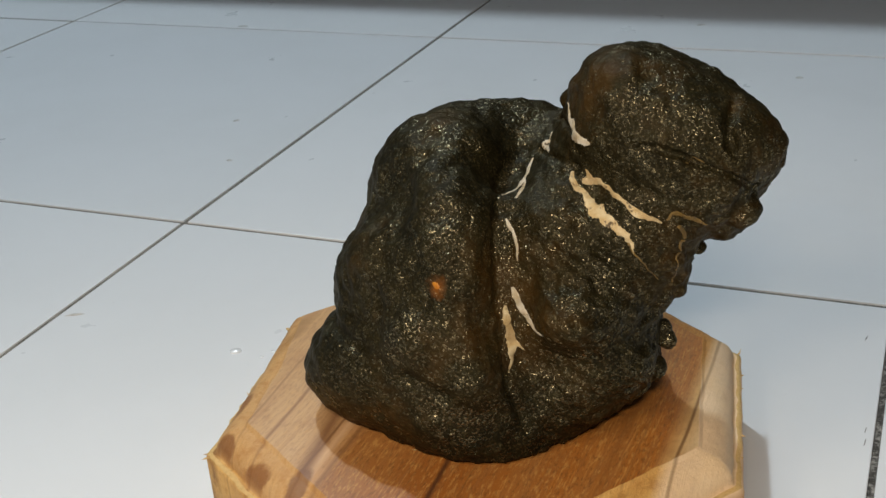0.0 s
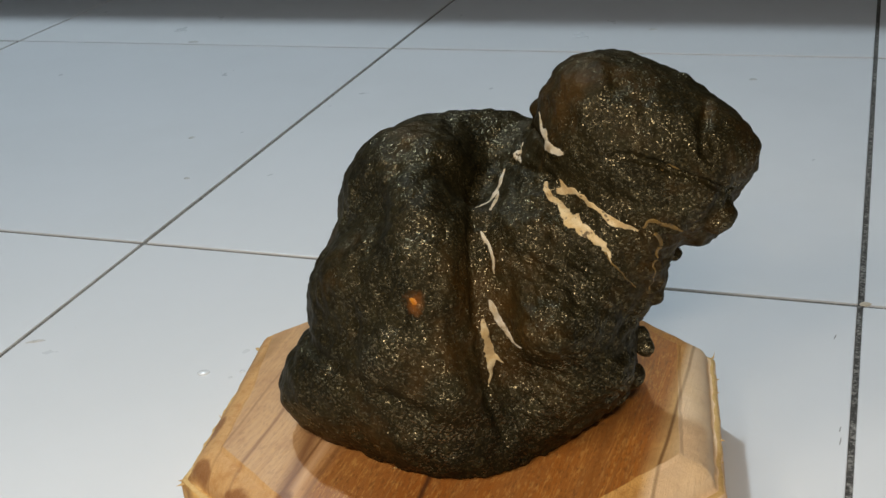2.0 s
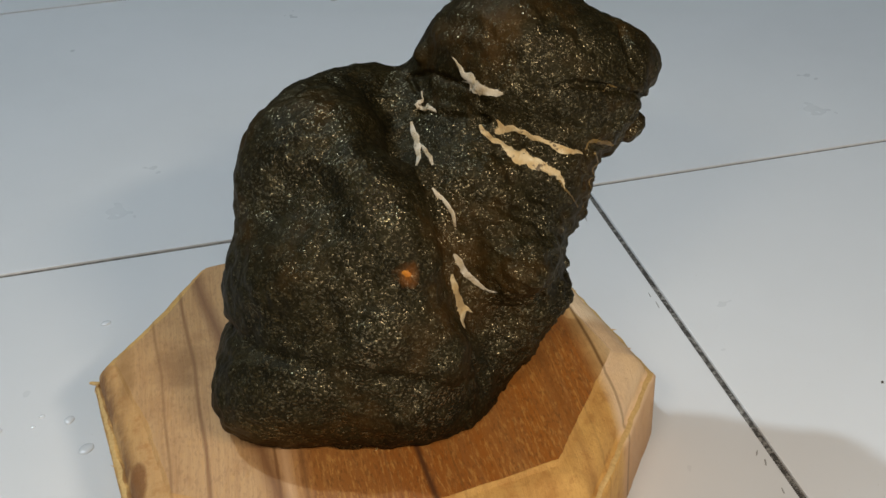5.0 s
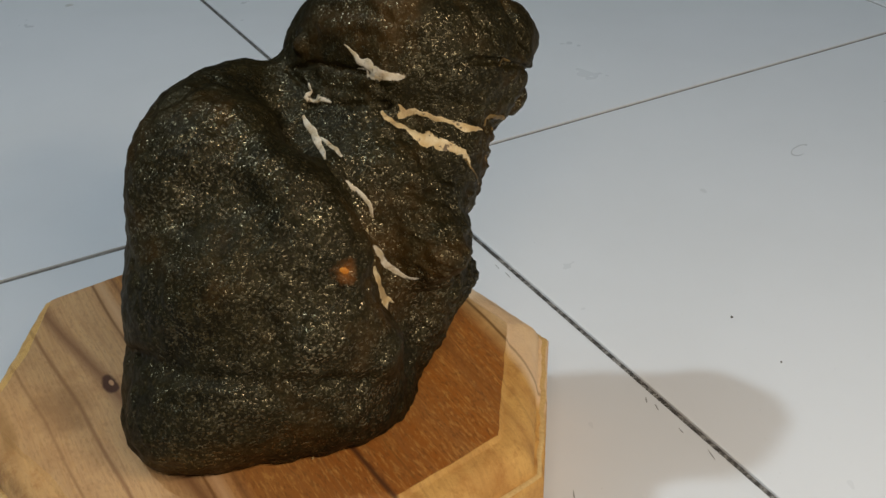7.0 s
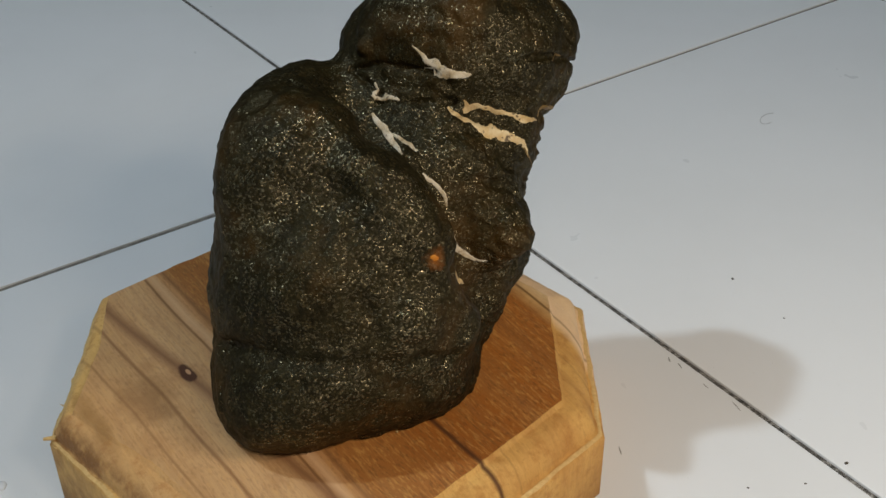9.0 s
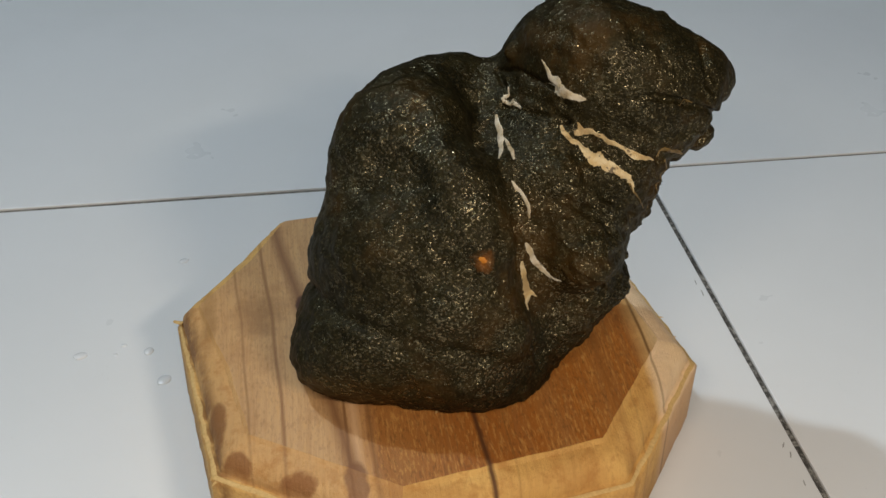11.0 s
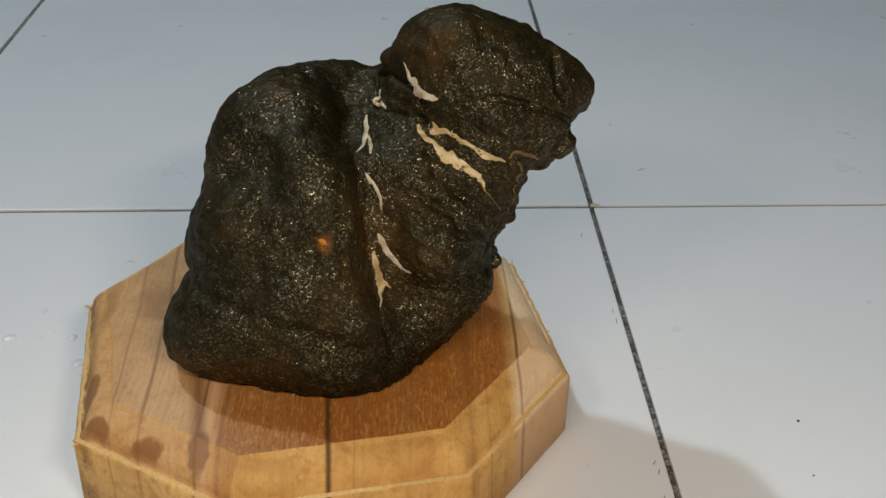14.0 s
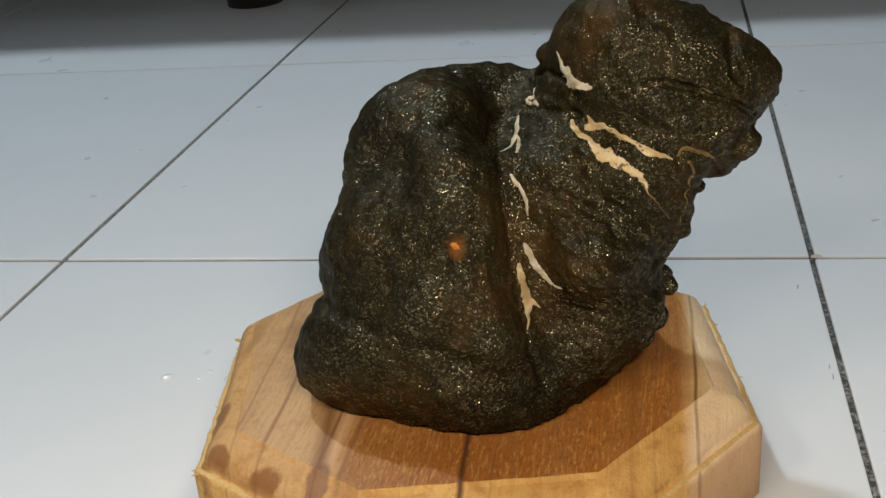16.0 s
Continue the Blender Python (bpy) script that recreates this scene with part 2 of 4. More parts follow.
    col = n.mix(1.0, col, (1.0, 0.93, 0.78), "MULTIPLY")
    nb = n.bump(fibre, 0.5 if raw else 0.25, 0.0008 if raw else 0.0005)
    nb = n.bump(n.noise(c, 500, 4, 0.7), 0.6 if raw else 0.15, 0.0008, nb)
    return n.set(color=col, rough=0.42 + 0.26 * raw, normal=nb, spec=0.60 - 0.32 * raw)


def tile_material():
    n = Nodes("white_ceramic")
    v = n.coords()
    info = n.add("ObjectInfo").outputs["Random"]
    col = n.mix(info, (0.74, 0.75, 0.77), (0.78, 0.785, 0.80))
    col = n.mix(n.ramp(n.noise(v, 7, 4, 0.6), [(0.45, 0.0), (0.8, 0.35)]), col, (0.66, 0.665, 0.67))
    col = n.mix(n.ramp(n.noise(v, 900, 2, 0.5), [(0.74, 0.0), (0.78, 0.5)]), col, (0.45, 0.44, 0.42))
    rough = n.math("ADD", n.math("MULTIPLY", n.noise(v, 14, 4, 0.6), 0.16), 0.22)
    nb = n.bump(n.noise(v, 60, 3, 0.5), 0.12, 0.0006)
    return n.set(color=col, rough=rough, normal=nb, spec=0.45)


def plain(name, a, b, scale, rough, depth=0.0005, spec=0.4):
    n = Nodes(name)
    v = n.coords()
    col = n.mix(n.ramp(n.noise(v, scale, 5, 0.65), [(0.35, 0.0), (0.65, 1.0)]), a, b)
    nb = n.bump(n.noise(v, scale * 3, 4, 0.6), 0.5, depth)
    return n.set(color=col, rough=rough, normal=nb, spec=spec)


def grout_material():
    """Cement joint: pale in places, black with dirt along the joint that runs past the stand."""
    n = Nodes("dirty_grout")
    v = n.coords()
    x = n.add("SeparateXYZ", {"Vector": v}).outputs[0]
    col = n.mix(n.ramp(n.noise(v, 420, 4, 0.65), [(0.38, 0.0), (0.62, 1.0)]), (0.09, 0.083, 0.074), (0.25, 0.232, 0.208))
    col = n.mix(n.ramp(n.noise(v, 22, 3, 0.6), [(0.42, 0.0), (0.66, 0.4)]), col, (0.34, 0.31, 0.27))
    joint = n.ramp(n.math("ABSOLUTE", x), [(0.012, 1.0), (0.030, 0.0)])
    black = n.mix(n.ramp(n.noise(v, 520, 4, 0.7), [(0.46, 0.0), (0.64, 1.0)]), (0.045, 0.042, 0.039), (0.33, 0.315, 0.29))
    col = n.mix(n.math("MULTIPLY", joint, 0.92), col, black)
    nb = n.bump(n.noise(v, 900, 4, 0.6), 0.6, 0.0008)
    return n.set(color=col, rough=0.9, normal=nb, spec=0.2)


STONE = stone_material()
VEIN = vein_material("cream_quartz", (0.48, 0.33, 0.145), (0.62, 0.50, 0.30), (0.06, 0.035, 0.015))
GREY_VEIN = vein_material("pale_quartz", (0.42, 0.33, 0.20), (0.58, 0.52, 0.42), (0.06, 0.045, 0.025))
OCHRE = vein_material("ochre_iron_stain", (0.10, 0.06, 0.015), (0.20, 0.12, 0.03), (0.06, 0.04, 0.02))
ORANGE = vein_material("orange_spot", (0.38, 0.115, 0.006), (0.50, 0.19, 0.010), (0.16, 0.05, 0.006))
WOOD = wood_material("planed_teak", 0.0)
RIM_WOOD = wood_material("worked_teak", 0.62)
RAW_WOOD = wood_material("raw_sawn_teak", 1.0)
TILE = tile_material()
GROUT = grout_material()
WALL = plain("painted_plaster", (0.17, 0.175, 0.18), (0.21, 0.215, 0.22), 3, 0.8)
DARK_WOOD = plain("dark_stained_wood", (0.014, 0.012, 0.010), (0.026, 0.021, 0.016), 30, 0.5)
CRUMB = plain("cream_grout", (0.48, 0.40, 0.30), (0.62, 0.54, 0.43), 600, 0.9)
DIRT = plain("dark_dirt", (0.05, 0.04, 0.03), (0.11, 0.09, 0.07), 800, 0.9)
SCUFF = plain("grey_scuff", (0.50, 0.49, 0.47), (0.68, 0.67, 0.66), 900, 0.7)
SCRATCH = plain("grey_scratch", (0.28, 0.275, 0.27), (0.44, 0.43, 0.42), 900, 0.8)
FRESH_WOOD = plain("torn_wood_fibre", (0.54, 0.34, 0.125), (0.68, 0.46, 0.19), 700, 0.8)


def water_material():
    n = Nodes("clear_water")
    return n.set(color=(0.74, 0.75, 0.77), rough=0.22, ior=1.33, spec=1.0, coat=0.6, coat_rough=0.18)


WATER = water_material()


# ---- building helpers ----
def mesh_of(name, bm, material, smooth=False):
    data = bpy.data.meshes.new(name)
    bm.normal_update()
    bm.to_mesh(data)
    bm.free()
    data.materials.append(material)
    if smooth:
        data.polygons.foreach_set("use_smooth", [True] * len(data.polygons))
    return data


def part(name, bm, material, parent=None, label="", smooth=False):
    """Links a bmesh as one mesh object, under a thing or part where one is given."""
    ob = new(name, mesh_of(name, bm, material, smooth))
    if parent is not None:
        ob.parent = parent
    return tagged(ob, label)


def box(bm, lo, hi, bevel=0.0):
    made = bmesh.ops.create_cube(bm, size=1.0, matrix=Matrix.LocRotScale(
        [(a + b) / 2 for a, b in zip(lo, hi)], None, [b - a for a, b in zip(lo, hi)]))
    if bevel:
        edges = list({e for v in made["verts"] for e in v.link_edges})
        bmesh.ops.bevel(bm, geom=edges, offset=bevel, segments=2, affect="EDGES", profile=0.6)


def boxed(name, lo, hi, material, bevel=0.0, parent=None, label="", kind="", category=""):
    bm = bmesh.new()
    box(bm, lo, hi, bevel)
    return tagged(part(name, bm, material, parent, label), kind=kind, category=category)


# ---- the room: walls, ceiling ----
X0, X1, Y0, Y1, HIGH = -2.4, 2.0, -2.0, 1.6, 2.8
boxed("wall_north", (X0 - 0.12, Y1, 0), (X1 + 0.12, Y1 + 0.12, HIGH), WALL, label="plain dark grey painted wall", kind="structure", category="wall")
boxed("wall_south", (X0 - 0.12, Y0 - 0.12, 0), (X1 + 0.12, Y0, HIGH), WALL, label="plain dark grey painted wall", kind="structure", category="wall")
boxed("wall_west", (X0 - 0.12, Y0, 0), (X0, Y1, HIGH), WALL, label="plain dark grey painted wall", kind="structure", category="wall")
boxed("wall_east", (X1, Y0, 0), (X1 + 0.12, Y1, HIGH), WALL, label="plain dark grey painted wall", kind="structure", category="wall")
boxed("ceiling", (X0 - 0.12, Y0 - 0.12, HIGH), (X1 + 0.12, Y1 + 0.12, HIGH + 0.1), WALL, label="plain dark grey ceiling", kind="structure", category="ceiling")


# ---- a dark low cabinet behind, of which one foot and the shade below show ----
def cabinet():
    root = tagged(new("cabinet"), "low dark-stained wooden cabinet on short feet", "cabinet")
    root.location = (-0.35, 0.84, 0)
    boxed("body", (-1.35, -0.22, 0.085), (1.35, 0.24, 0.62), DARK_WOOD, 0.006, root)
    boxed("top", (-1.38, -0.25, 0.622), (1.38, 0.26, 0.65), DARK_WOOD, 0.005, root)
    for x in (-1.25, -0.155, 0.75, 1.28):
        for y in (-0.18, 0.17):
            bm = bmesh.new()
            bmesh.ops.create_cone(bm, cap_ends=True, segments=20, radius1=0.030, radius2=0.038, depth=0.088, matrix=Matrix.Translation((x, y, 0.044)))
            part("foot", bm, DARK_WOOD, root, smooth=True)
    for x in (-0.9, 0.0, 0.9):
        boxed("drawer_front", (x - 0.44, -0.235, 0.12), (x + 0.44, -0.221, 0.58), DARK_WOOD, 0.003, root)


cabinet()


# ---- the octagonal wooden stand ----
STAND = Vector((-0.1406, -0.1710, 0))
TOP = 0.041
# the eight corners round the foot, sawn by hand and not quite even
CORNERS = [Vector((x, y, 0)) - STAND for x, y in (
    (-0.0392, -0.1958), (-0.0540, -0.1120), (-0.1138, -0.0708), (-0.2010, -0.0835), (-0.2425, -0.1450), (-0.2278, -0.2335), (-0.1665, -0.2722), (-0.0822, -0.2566))]


def octagon(inset):
    """The corners, with all sides moved in by inset."""
    moved = []
    for i, p in enumerate(CORNERS):
        before, after = (p - CORNERS[i - 1]).normalized(), (CORNERS[(i + 1) % 8] - p).normalized()
        inward = Vector((-before.y - after.y, before.x + after.x, 0)).normalized()
        moved.append(p + inward * inset / max(0.5, inward.dot(Vector((-before.y, before.x, 0)))))
    return moved


def stand():
    root = tagged(new("wooden_stand"), "octagonal pale brown wooden stand with rounded rough-sawn rim", "stand")
    root.location = STAND
    # profile from the foot up: straight side, small lip, rounded shoulder
    profile = [(0.0012, 0.0), (0.0, 0.0012), (0.0, 0.0285), (0.0006, 0.0298), (0.0022, 0.0303)]
    r = 0.0098
    for i in range(9):
        a = i / 8 * math.pi / 2
        profile.append((0.0034 + 0.0104 * (1 - math.cos(a)), TOP - 0.0014 - r + r * math.sin(a)))
    profile.append((0.0143, TOP - 0.0013))
    profile.append((0.0150, TOP - 0.0001))
    profile.append((0.0155, TOP))
    bm = bmesh.new()
    per = 36
    rings = []
    rim = octagon(0.0)

    def narrow(p):
        """The worked rim is wide in front and at the sides, and narrow at the back."""
        a = math.degrees(math.atan2(p.y, p.x) - 0.171) % 360
        share = ((0, 1.0), (60, 1.0), (95, 0.55), (114, 0.50), (135, 0.72), (156, 0.62), (180, 0.92), (204, 1.0), (360, 1.0))
        for (a0, k0), (a1, k1) in zip(share, share[1:]):
            if a <= a1:
                return k0 + (k1 - k0) * (a - a0) / (a1 - a0)

    for level, (inset, z) in enumerate(profile):
        c = octagon(inset)
        ring = []
        for i in range(8):
            for j in range(per):
                p = c[i].lerp(c[(i + 1) % 8], j / per)
                p0 = rim[i].lerp(rim[(i + 1) % 8], j / per)
                p = p0 + (p - p0) * narrow(p0)
                q = Vector((p.x * 150, p.y * 150, z * 260))
                wob = noise.noise(q) * 0.00035 + noise.noise(q * 3.1) * 0.00016
                if level in (3, 4, 5):
                    wob *= 2.4
                if level > len(profile) - 3:
                    wob *= 1.3
                out = p.normalized() * wob if level > 0 else Vector()
                ring.append(bm.verts.new((p.x + out.x, p.y + out.y, z + (wob * 0.5 if 2 < level < len(profile) - 2 else 0))))
        rings.append(ring)
    n = len(rings[0])
    for level, (a, b) in enumerate(zip(rings, rings[1:])):
        for i in range(n):
            f = bm.faces.new((a[i], a[(i + 1) % n], b[(i + 1) % n], b[i]))
            sawn = i // per in (3, 6, 7)
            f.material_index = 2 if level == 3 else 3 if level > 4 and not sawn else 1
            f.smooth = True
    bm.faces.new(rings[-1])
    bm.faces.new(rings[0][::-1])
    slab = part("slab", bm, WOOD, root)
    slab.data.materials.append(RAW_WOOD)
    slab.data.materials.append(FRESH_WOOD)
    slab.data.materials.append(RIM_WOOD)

    # torn fibres left by the saw at the corners and along the lip
    rnd = random.Random(5)
    c = octagon(0.0)
    spots = [(4, 0.05, 0.0022, 0.6), (4, 0.98, 0.0030, 1.0), (5, 0.02, 0.0036, 0.3), (1, 0.02, 0.004, 0.5), (2, 0.05, 0.004, 0.4)]
    spots += [(rnd.choice((0, 1, 3, 4)), rnd.random(), rnd.uniform(0.0012, 0.0026), 0.4) for _ in range(12)]
    chips = [(-0.0025, -0.0506, 0.0030), (-0.0065, -0.0516, 0.0024), (0.0008, -0.0512, 0.0018), (0.0295, -0.0408, 0.0022), (0.0125, -0.0514, 0.0016)]
    starts = [(c[i].lerp(c[(i + 1) % 8], f), 0.0294, size, lift) for i, f, size, lift in spots]
    starts += [(Vector((x, y, 0)), TOP + 0.0003, size, 0.7) for x, y, size in chips]
    # a longer sliver that sticks out at one corner
    bm = bmesh.new()
    box(bm, (-0.0022, -0.0006, -0.0004), (0.0022, 0.0006, 0.0004), 0.0002)
    for v in bm.verts:
        v.co.y *= 1.25 - v.co.x / 0.0022 * 0.45
    bmesh.ops.transform(bm, matrix=Matrix.Translation(c[4] + Vector((0.0004, 0.0004, 0.0310))) @ Euler((0, 0.10, radians(148))).to_matrix().to_4x4(), verts=bm.verts)
    part("splinter", bm, FRESH_WOOD, root)
    for p, height, size, lift in starts:
        out = p.normalized()
        along = Vector((-out.y, out.x, 0)) * rnd.uniform(-0.6, 0.6)
        w = Vector((-out.y, out.x, 0)) * size * 0.16
        a = p - out * 0.0012 + Vector((0, 0, height))
        m = a + (out + along) * size * 0.55 + Vector((0, 0, size * 0.10))
        e = a + (out + along * 1.6) * size + Vector((0, 0, size * lift * 0.5))
        bm = bmesh.new()
        th = Vector((0, 0, 0.00035))
        vs = [bm.verts.new(v) for v in (a - w, a + w, m + w * 0.7, m - w * 0.7, a - w - th, a + w - th, m + w * 0.7 - th, m - w * 0.7 - th, e)]
        for f4 in ((0, 1, 2, 3), (5, 4, 7, 6), (4, 0, 3, 7), (1, 5, 6, 2), (4, 5, 1, 0)):
            bm.faces.new([vs[k] for k in f4])
        for f3 in ((3, 2, 8), (2, 6, 8), (6, 7, 8), (7, 3, 8)):
            bm.faces.new([vs[k] for k in f3])
        part("splinter", bm, FRESH_WOOD, root)


stand()


# ---- the stone: lobes melted into one another, creased and grained ----
BODY_LOBES = [
    (-0.1583, -0.1860, 0.0906, 29.0, 38.6, 18.1, -0.64, -0.16, 0.22),
    (-0.1533, -0.1722, 0.1256, 27.7, 12.9, 14.3, 0.56, -0.58, 0.09),
    (-0.0919, -0.1852, 0.1140, 14.7, 26.7, 12.5, -1.10, -1.97, 0.03),
    (-0.0927, -0.2046, 0.0952, 10.9, 20.4, 9.5, -0.13, 0.70, -0.08),
    (-0.1436, -0.1512, 0.1276, 35.0, 16.7, 16.4, 0.61, 0.22, 0.68),
    (-0.0734, -0.1860, 0.1128, 10.1, 9.7, 18.6, 0.32, -0.25, 0.83),
    (-0.1346, -0.2087, 0.1182, 11.3, 11.3, 25.6, -0.66, -0.39, 0.04),
    (-0.1050, -0.1650, 0.1200, 17.0, 26.0, 20.0, 0.00, 0.00, 0.40),
]
FOOT_LOBES = [
    (-0.1445, -0.1866, 0.0379, 49.5, 45.9, 22.5, -0.31, 0.68, 1.19),
    (-0.1495, -0.1872, 0.0647, 39.2, 51.7, 24.0, -0.19, -0.64, -1.09),
    (-0.0927, -0.1862, 0.0582, 24.5, 21.9, 11.1, -0.40, -0.72, 0.45),
    (-0.0916, -0.1522, 0.0530, 14.3, 21.3, 10.0, -0.08, 0.47, 0.46),
    (-0.1322, -0.2221, 0.0808, 23.3, 10.5, 14.5, 0.78, 0.84, 0.11),
    (-0.1450, -0.1750, 0.0850, 35.0, 38.0, 35.0, 0.00, 0.00, 0.40),
    (-0.0950, -0.1730, 0.0850, 24.0, 26.0, 35.0, 0.00, 0.00, 0.40),
]
HEAD_LOBES = [
    (-0.0879, -0.1732, 0.1605, 21.6, 10.3, 10.1, 0.12, 0.63, 1.97),
    (-0.0816, -0.1598, 0.1453, 20.6, 40.4, 18.6, 0.10, -0.75, 0.52),
    (-0.0466, -0.1692, 0.1425, 10.0, 20.9, 9.6, -0.43, 0.40, -0.24),
    (-0.0557, -0.1704, 0.1235, 11.9, 21.2, 9.7, -0.59, 0.35, -0.05),
    (-0.0760, -0.1650, 0.1460, 26.0, 24.0, 16.0, 0.00, 0.00, 0.40),
]
# small knobs that stay crisp: centre, radius in mm
KNOBS = [
    (-0.0704, -0.1762, 0.0722, 3.9), (-0.0712, -0.1765, 0.0770, 2.8), (-0.0742, -0.1780, 0.0606, 4.4), (-0.0475, -0.1775, 0.1242, 6.3),
    (-0.0425, -0.1735, 0.1430, 8.0), (-0.0602, -0.1765, 0.1080, 2.3), (-0.0655, -0.1838, 0.0955, 2.6),
    (-0.1097, -0.1520, 0.1475, 3.7),
]
# places where the skin lies lower (+) or higher (-) than the lobes, in mm
LOW_DENTS = [
    (-0.1448, -0.2231, 0.0409, -0.34), (-0.1107, -0.1677, 0.0415, 1.05), (-0.1407, -0.1497, 0.0417, 0.09), (-0.1899, -0.1698, 0.0420, 0.00),
    (-0.1051, -0.2129, 0.0420, 0.47), (-0.1708, -0.1522, 0.0420, -0.03), (-0.1880, -0.2065, 0.0427, -1.64), (-0.0927, -0.1397, 0.0438, -1.17),
    (-0.1227, -0.2249, 0.0448, -1.21), (-0.1696, -0.2199, 0.0473, 0.57), (-0.0756, -0.1559, 0.0474, 0.60), (-0.0805, -0.1802, 0.0477, 0.75),
    (-0.1868, -0.1698, 0.0645, -0.68), (-0.1940, -0.2094, 0.0651, 0.02), (-0.0703, -0.1848, 0.0660, 0.00), (-0.0824, -0.2046, 0.0674, -1.00),
    (-0.1765, -0.2251, 0.0686, 0.84), (-0.1230, -0.2331, 0.0732, 1.21), (-0.1895, -0.1896, 0.0742, 0.85), (-0.1764, -0.1519, 0.0809, -0.01),
    (-0.1539, -0.2266, 0.0869, 1.03), (-0.0677, -0.1832, 0.0884, 0.89), (-0.1856, -0.1713, 0.0900, 0.28), (-0.0785, -0.2020, 0.0945, -0.41),
    (-0.0899, -0.2224, 0.0961, -0.61),
]
HIGH_DENTS = [
    (-0.1110, -0.2068, 0.0962, 1.43), (-0.1719, -0.2099, 0.1025, 1.22), (-0.1332, -0.2254, 0.1088, 0.19), (-0.0499, -0.1647, 0.1101, 0.08),
    (-0.1801, -0.1773, 0.1110, -0.33), (-0.0609, -0.1878, 0.1110, -0.36), (-0.0777, -0.2008, 0.1197, 1.28), (-0.1518, -0.2052, 0.1207, 1.70),
    (-0.1182, -0.1977, 0.1212, -0.36), (-0.1652, -0.1878, 0.1279, -1.04), (-0.0459, -0.1864, 0.1304, -1.03), (-0.1658, -0.1536, 0.1361, -0.20),
    (-0.1246, -0.1697, 0.1381, 3.24), (-0.1348, -0.1336, 0.1391, 0.05), (-0.1059, -0.1280, 0.1410, -0.04), (-0.0382, -0.1575, 0.1428, -0.15),
    (-0.1503, -0.1872, 0.1445, -2.13), (-0.1452, -0.1548, 0.1450, -0.50), (-0.0968, -0.1856, 0.1465, 1.72), (-0.0576, -0.1930, 0.1527, 2.53),
    (-0.0454, -0.1758, 0.1568, -1.16), (-0.1060, -0.1608, 0.1590, -1.24), (-0.0579, -0.1578, 0.1609, 0.14), (-0.0859, -0.1375, 0.1612, -0.48),
    (-0.0800, -0.1690, 0.1717, -0.26),
]
# the narrow valley between back and chest, and a few small swellings
SMALL_DENTS = [
    (-0.1165, -0.2148, 0.0764, 1.16), (-0.1150, -0.2101, 0.0792, 1.54), (-0.1211, -0.2041, 0.1119, 1.01), (-0.1090, -0.2117, 0.0827, -1.56),
    (-0.1129, -0.2076, 0.0999, -0.92), (-0.1110, -0.2068, 0.0962, 0.45), (-0.1220, -0.1913, 0.1282, -1.74), (-0.1125, -0.2038, 0.1102, -0.65),
    (-0.0924, -0.1912, 0.1293, 1.57), (-0.0940, -0.1882, 0.1339, 0.89), (-0.1207, -0.2296, 0.0766, -1.88), (-0.1164, -0.2241, 0.0631, -0.73),
    (-0.1101, -0.1986, 0.1246, 0.91), (-0.0777, -0.2008, 0.1197, -0.94), (-0.0970, -0.1882, 0.1448, -1.29), (-0.1392, -0.2324, 0.0588, -1.94),
    (-0.1824, -0.1983, 0.1037, 0.02), (-0.1182, -0.1977, 0.1212, -0.11), (-0.1344, -0.2296, 0.0862, 2.45), (-0.0768, -0.1858, 0.1651, 1.80),
]
# the hollowed edge of the chest below the chin, round the knobs
EDGE_DENTS = [
    (-0.0612, -0.1794, 0.1028, -0.50), (-0.0647, -0.1795, 0.0962, 1.15), (-0.0690, -0.1742, 0.0864, 1.31), (-0.0724, -0.1719, 0.0803, 1.80),
    (-0.0746, -0.1744, 0.0690, 2.10), (-0.0744, -0.1767, 0.0623, 0.80), (-0.0764, -0.1830, 0.0524, -1.52), (-0.0579, -0.1765, 0.1107, 2.20),
    (-0.0494, -0.1736, 0.1115, -2.32), (-0.0427, -0.1788, 0.1198, 1.47), (-0.0721, -0.1828, 0.0664, 0.16), (-0.0776, -0.1610, 0.0608, 0.93),
    (-0.0780, -0.1609, 0.0524, 0.90), (-0.0413, -0.1763, 0.1248, 1.85), (-0.0655, -0.1838, 0.0920, -1.10), (-0.0719, -0.1856, 0.0771, 0.83),
    (-0.0754, -0.1657, 0.0708, 0.60), (-0.0765, -0.1660, 0.0639, 0.40), (-0.0626, -0.1839, 0.0992, -0.86),
    (-0.0833, -0.2166, 0.0956, -0.52), (-0.0729, -0.2015, 0.0715, -4.00), (-0.0787, -0.2015, 0.0654, 1.41),
]
# creases: depth and half width in mm, then the way along the surface
CREASES = {}
CREASES["mouth"] = (2.4, 0.95, (-0.0773, -0.1975, 0.1485), (-0.0716, -0.1989, 0.1496), (-0.0675, -0.1994, 0.1482), (-0.0624, -0.1985, 0.1478), (-0.0561, -0.1955, 0.1439), (-0.0486, -0.1913, 0.1404), (-0.0409, -0.1775, 0.1306))
CREASES["neck"] = (1.1, 1.5, (-0.1273, -0.1719, 0.1288), (-0.1235, -0.1924, 0.1273), (-0.1217, -0.202, 0.1206), (-0.1204, -0.2057, 0.1124), (-0.1185, -0.2094, 0.1042), (-0.1179, -0.2112, 0.0948), (-0.1163, -0.2137, 0.0858), (-0.1144, -0.216, 0.0756), (-0.1124, -0.2179, 0.0673))
CREASES["crack"] = (1.5, 0.8, (-0.117, -0.1673, 0.1336), (-0.1121, -0.1735, 0.1355), (-0.1066, -0.18, 0.1365), (-0.0974, -0.1865, 0.1367))
CREASES["neck_crack"] = (2.0, 0.9, (-0.1154, -0.1679, 0.1372), (-0.1155, -0.1506, 0.14), (-0.1099, -0.1623, 0.145), (-0.1025, -0.1812, 0.1468))
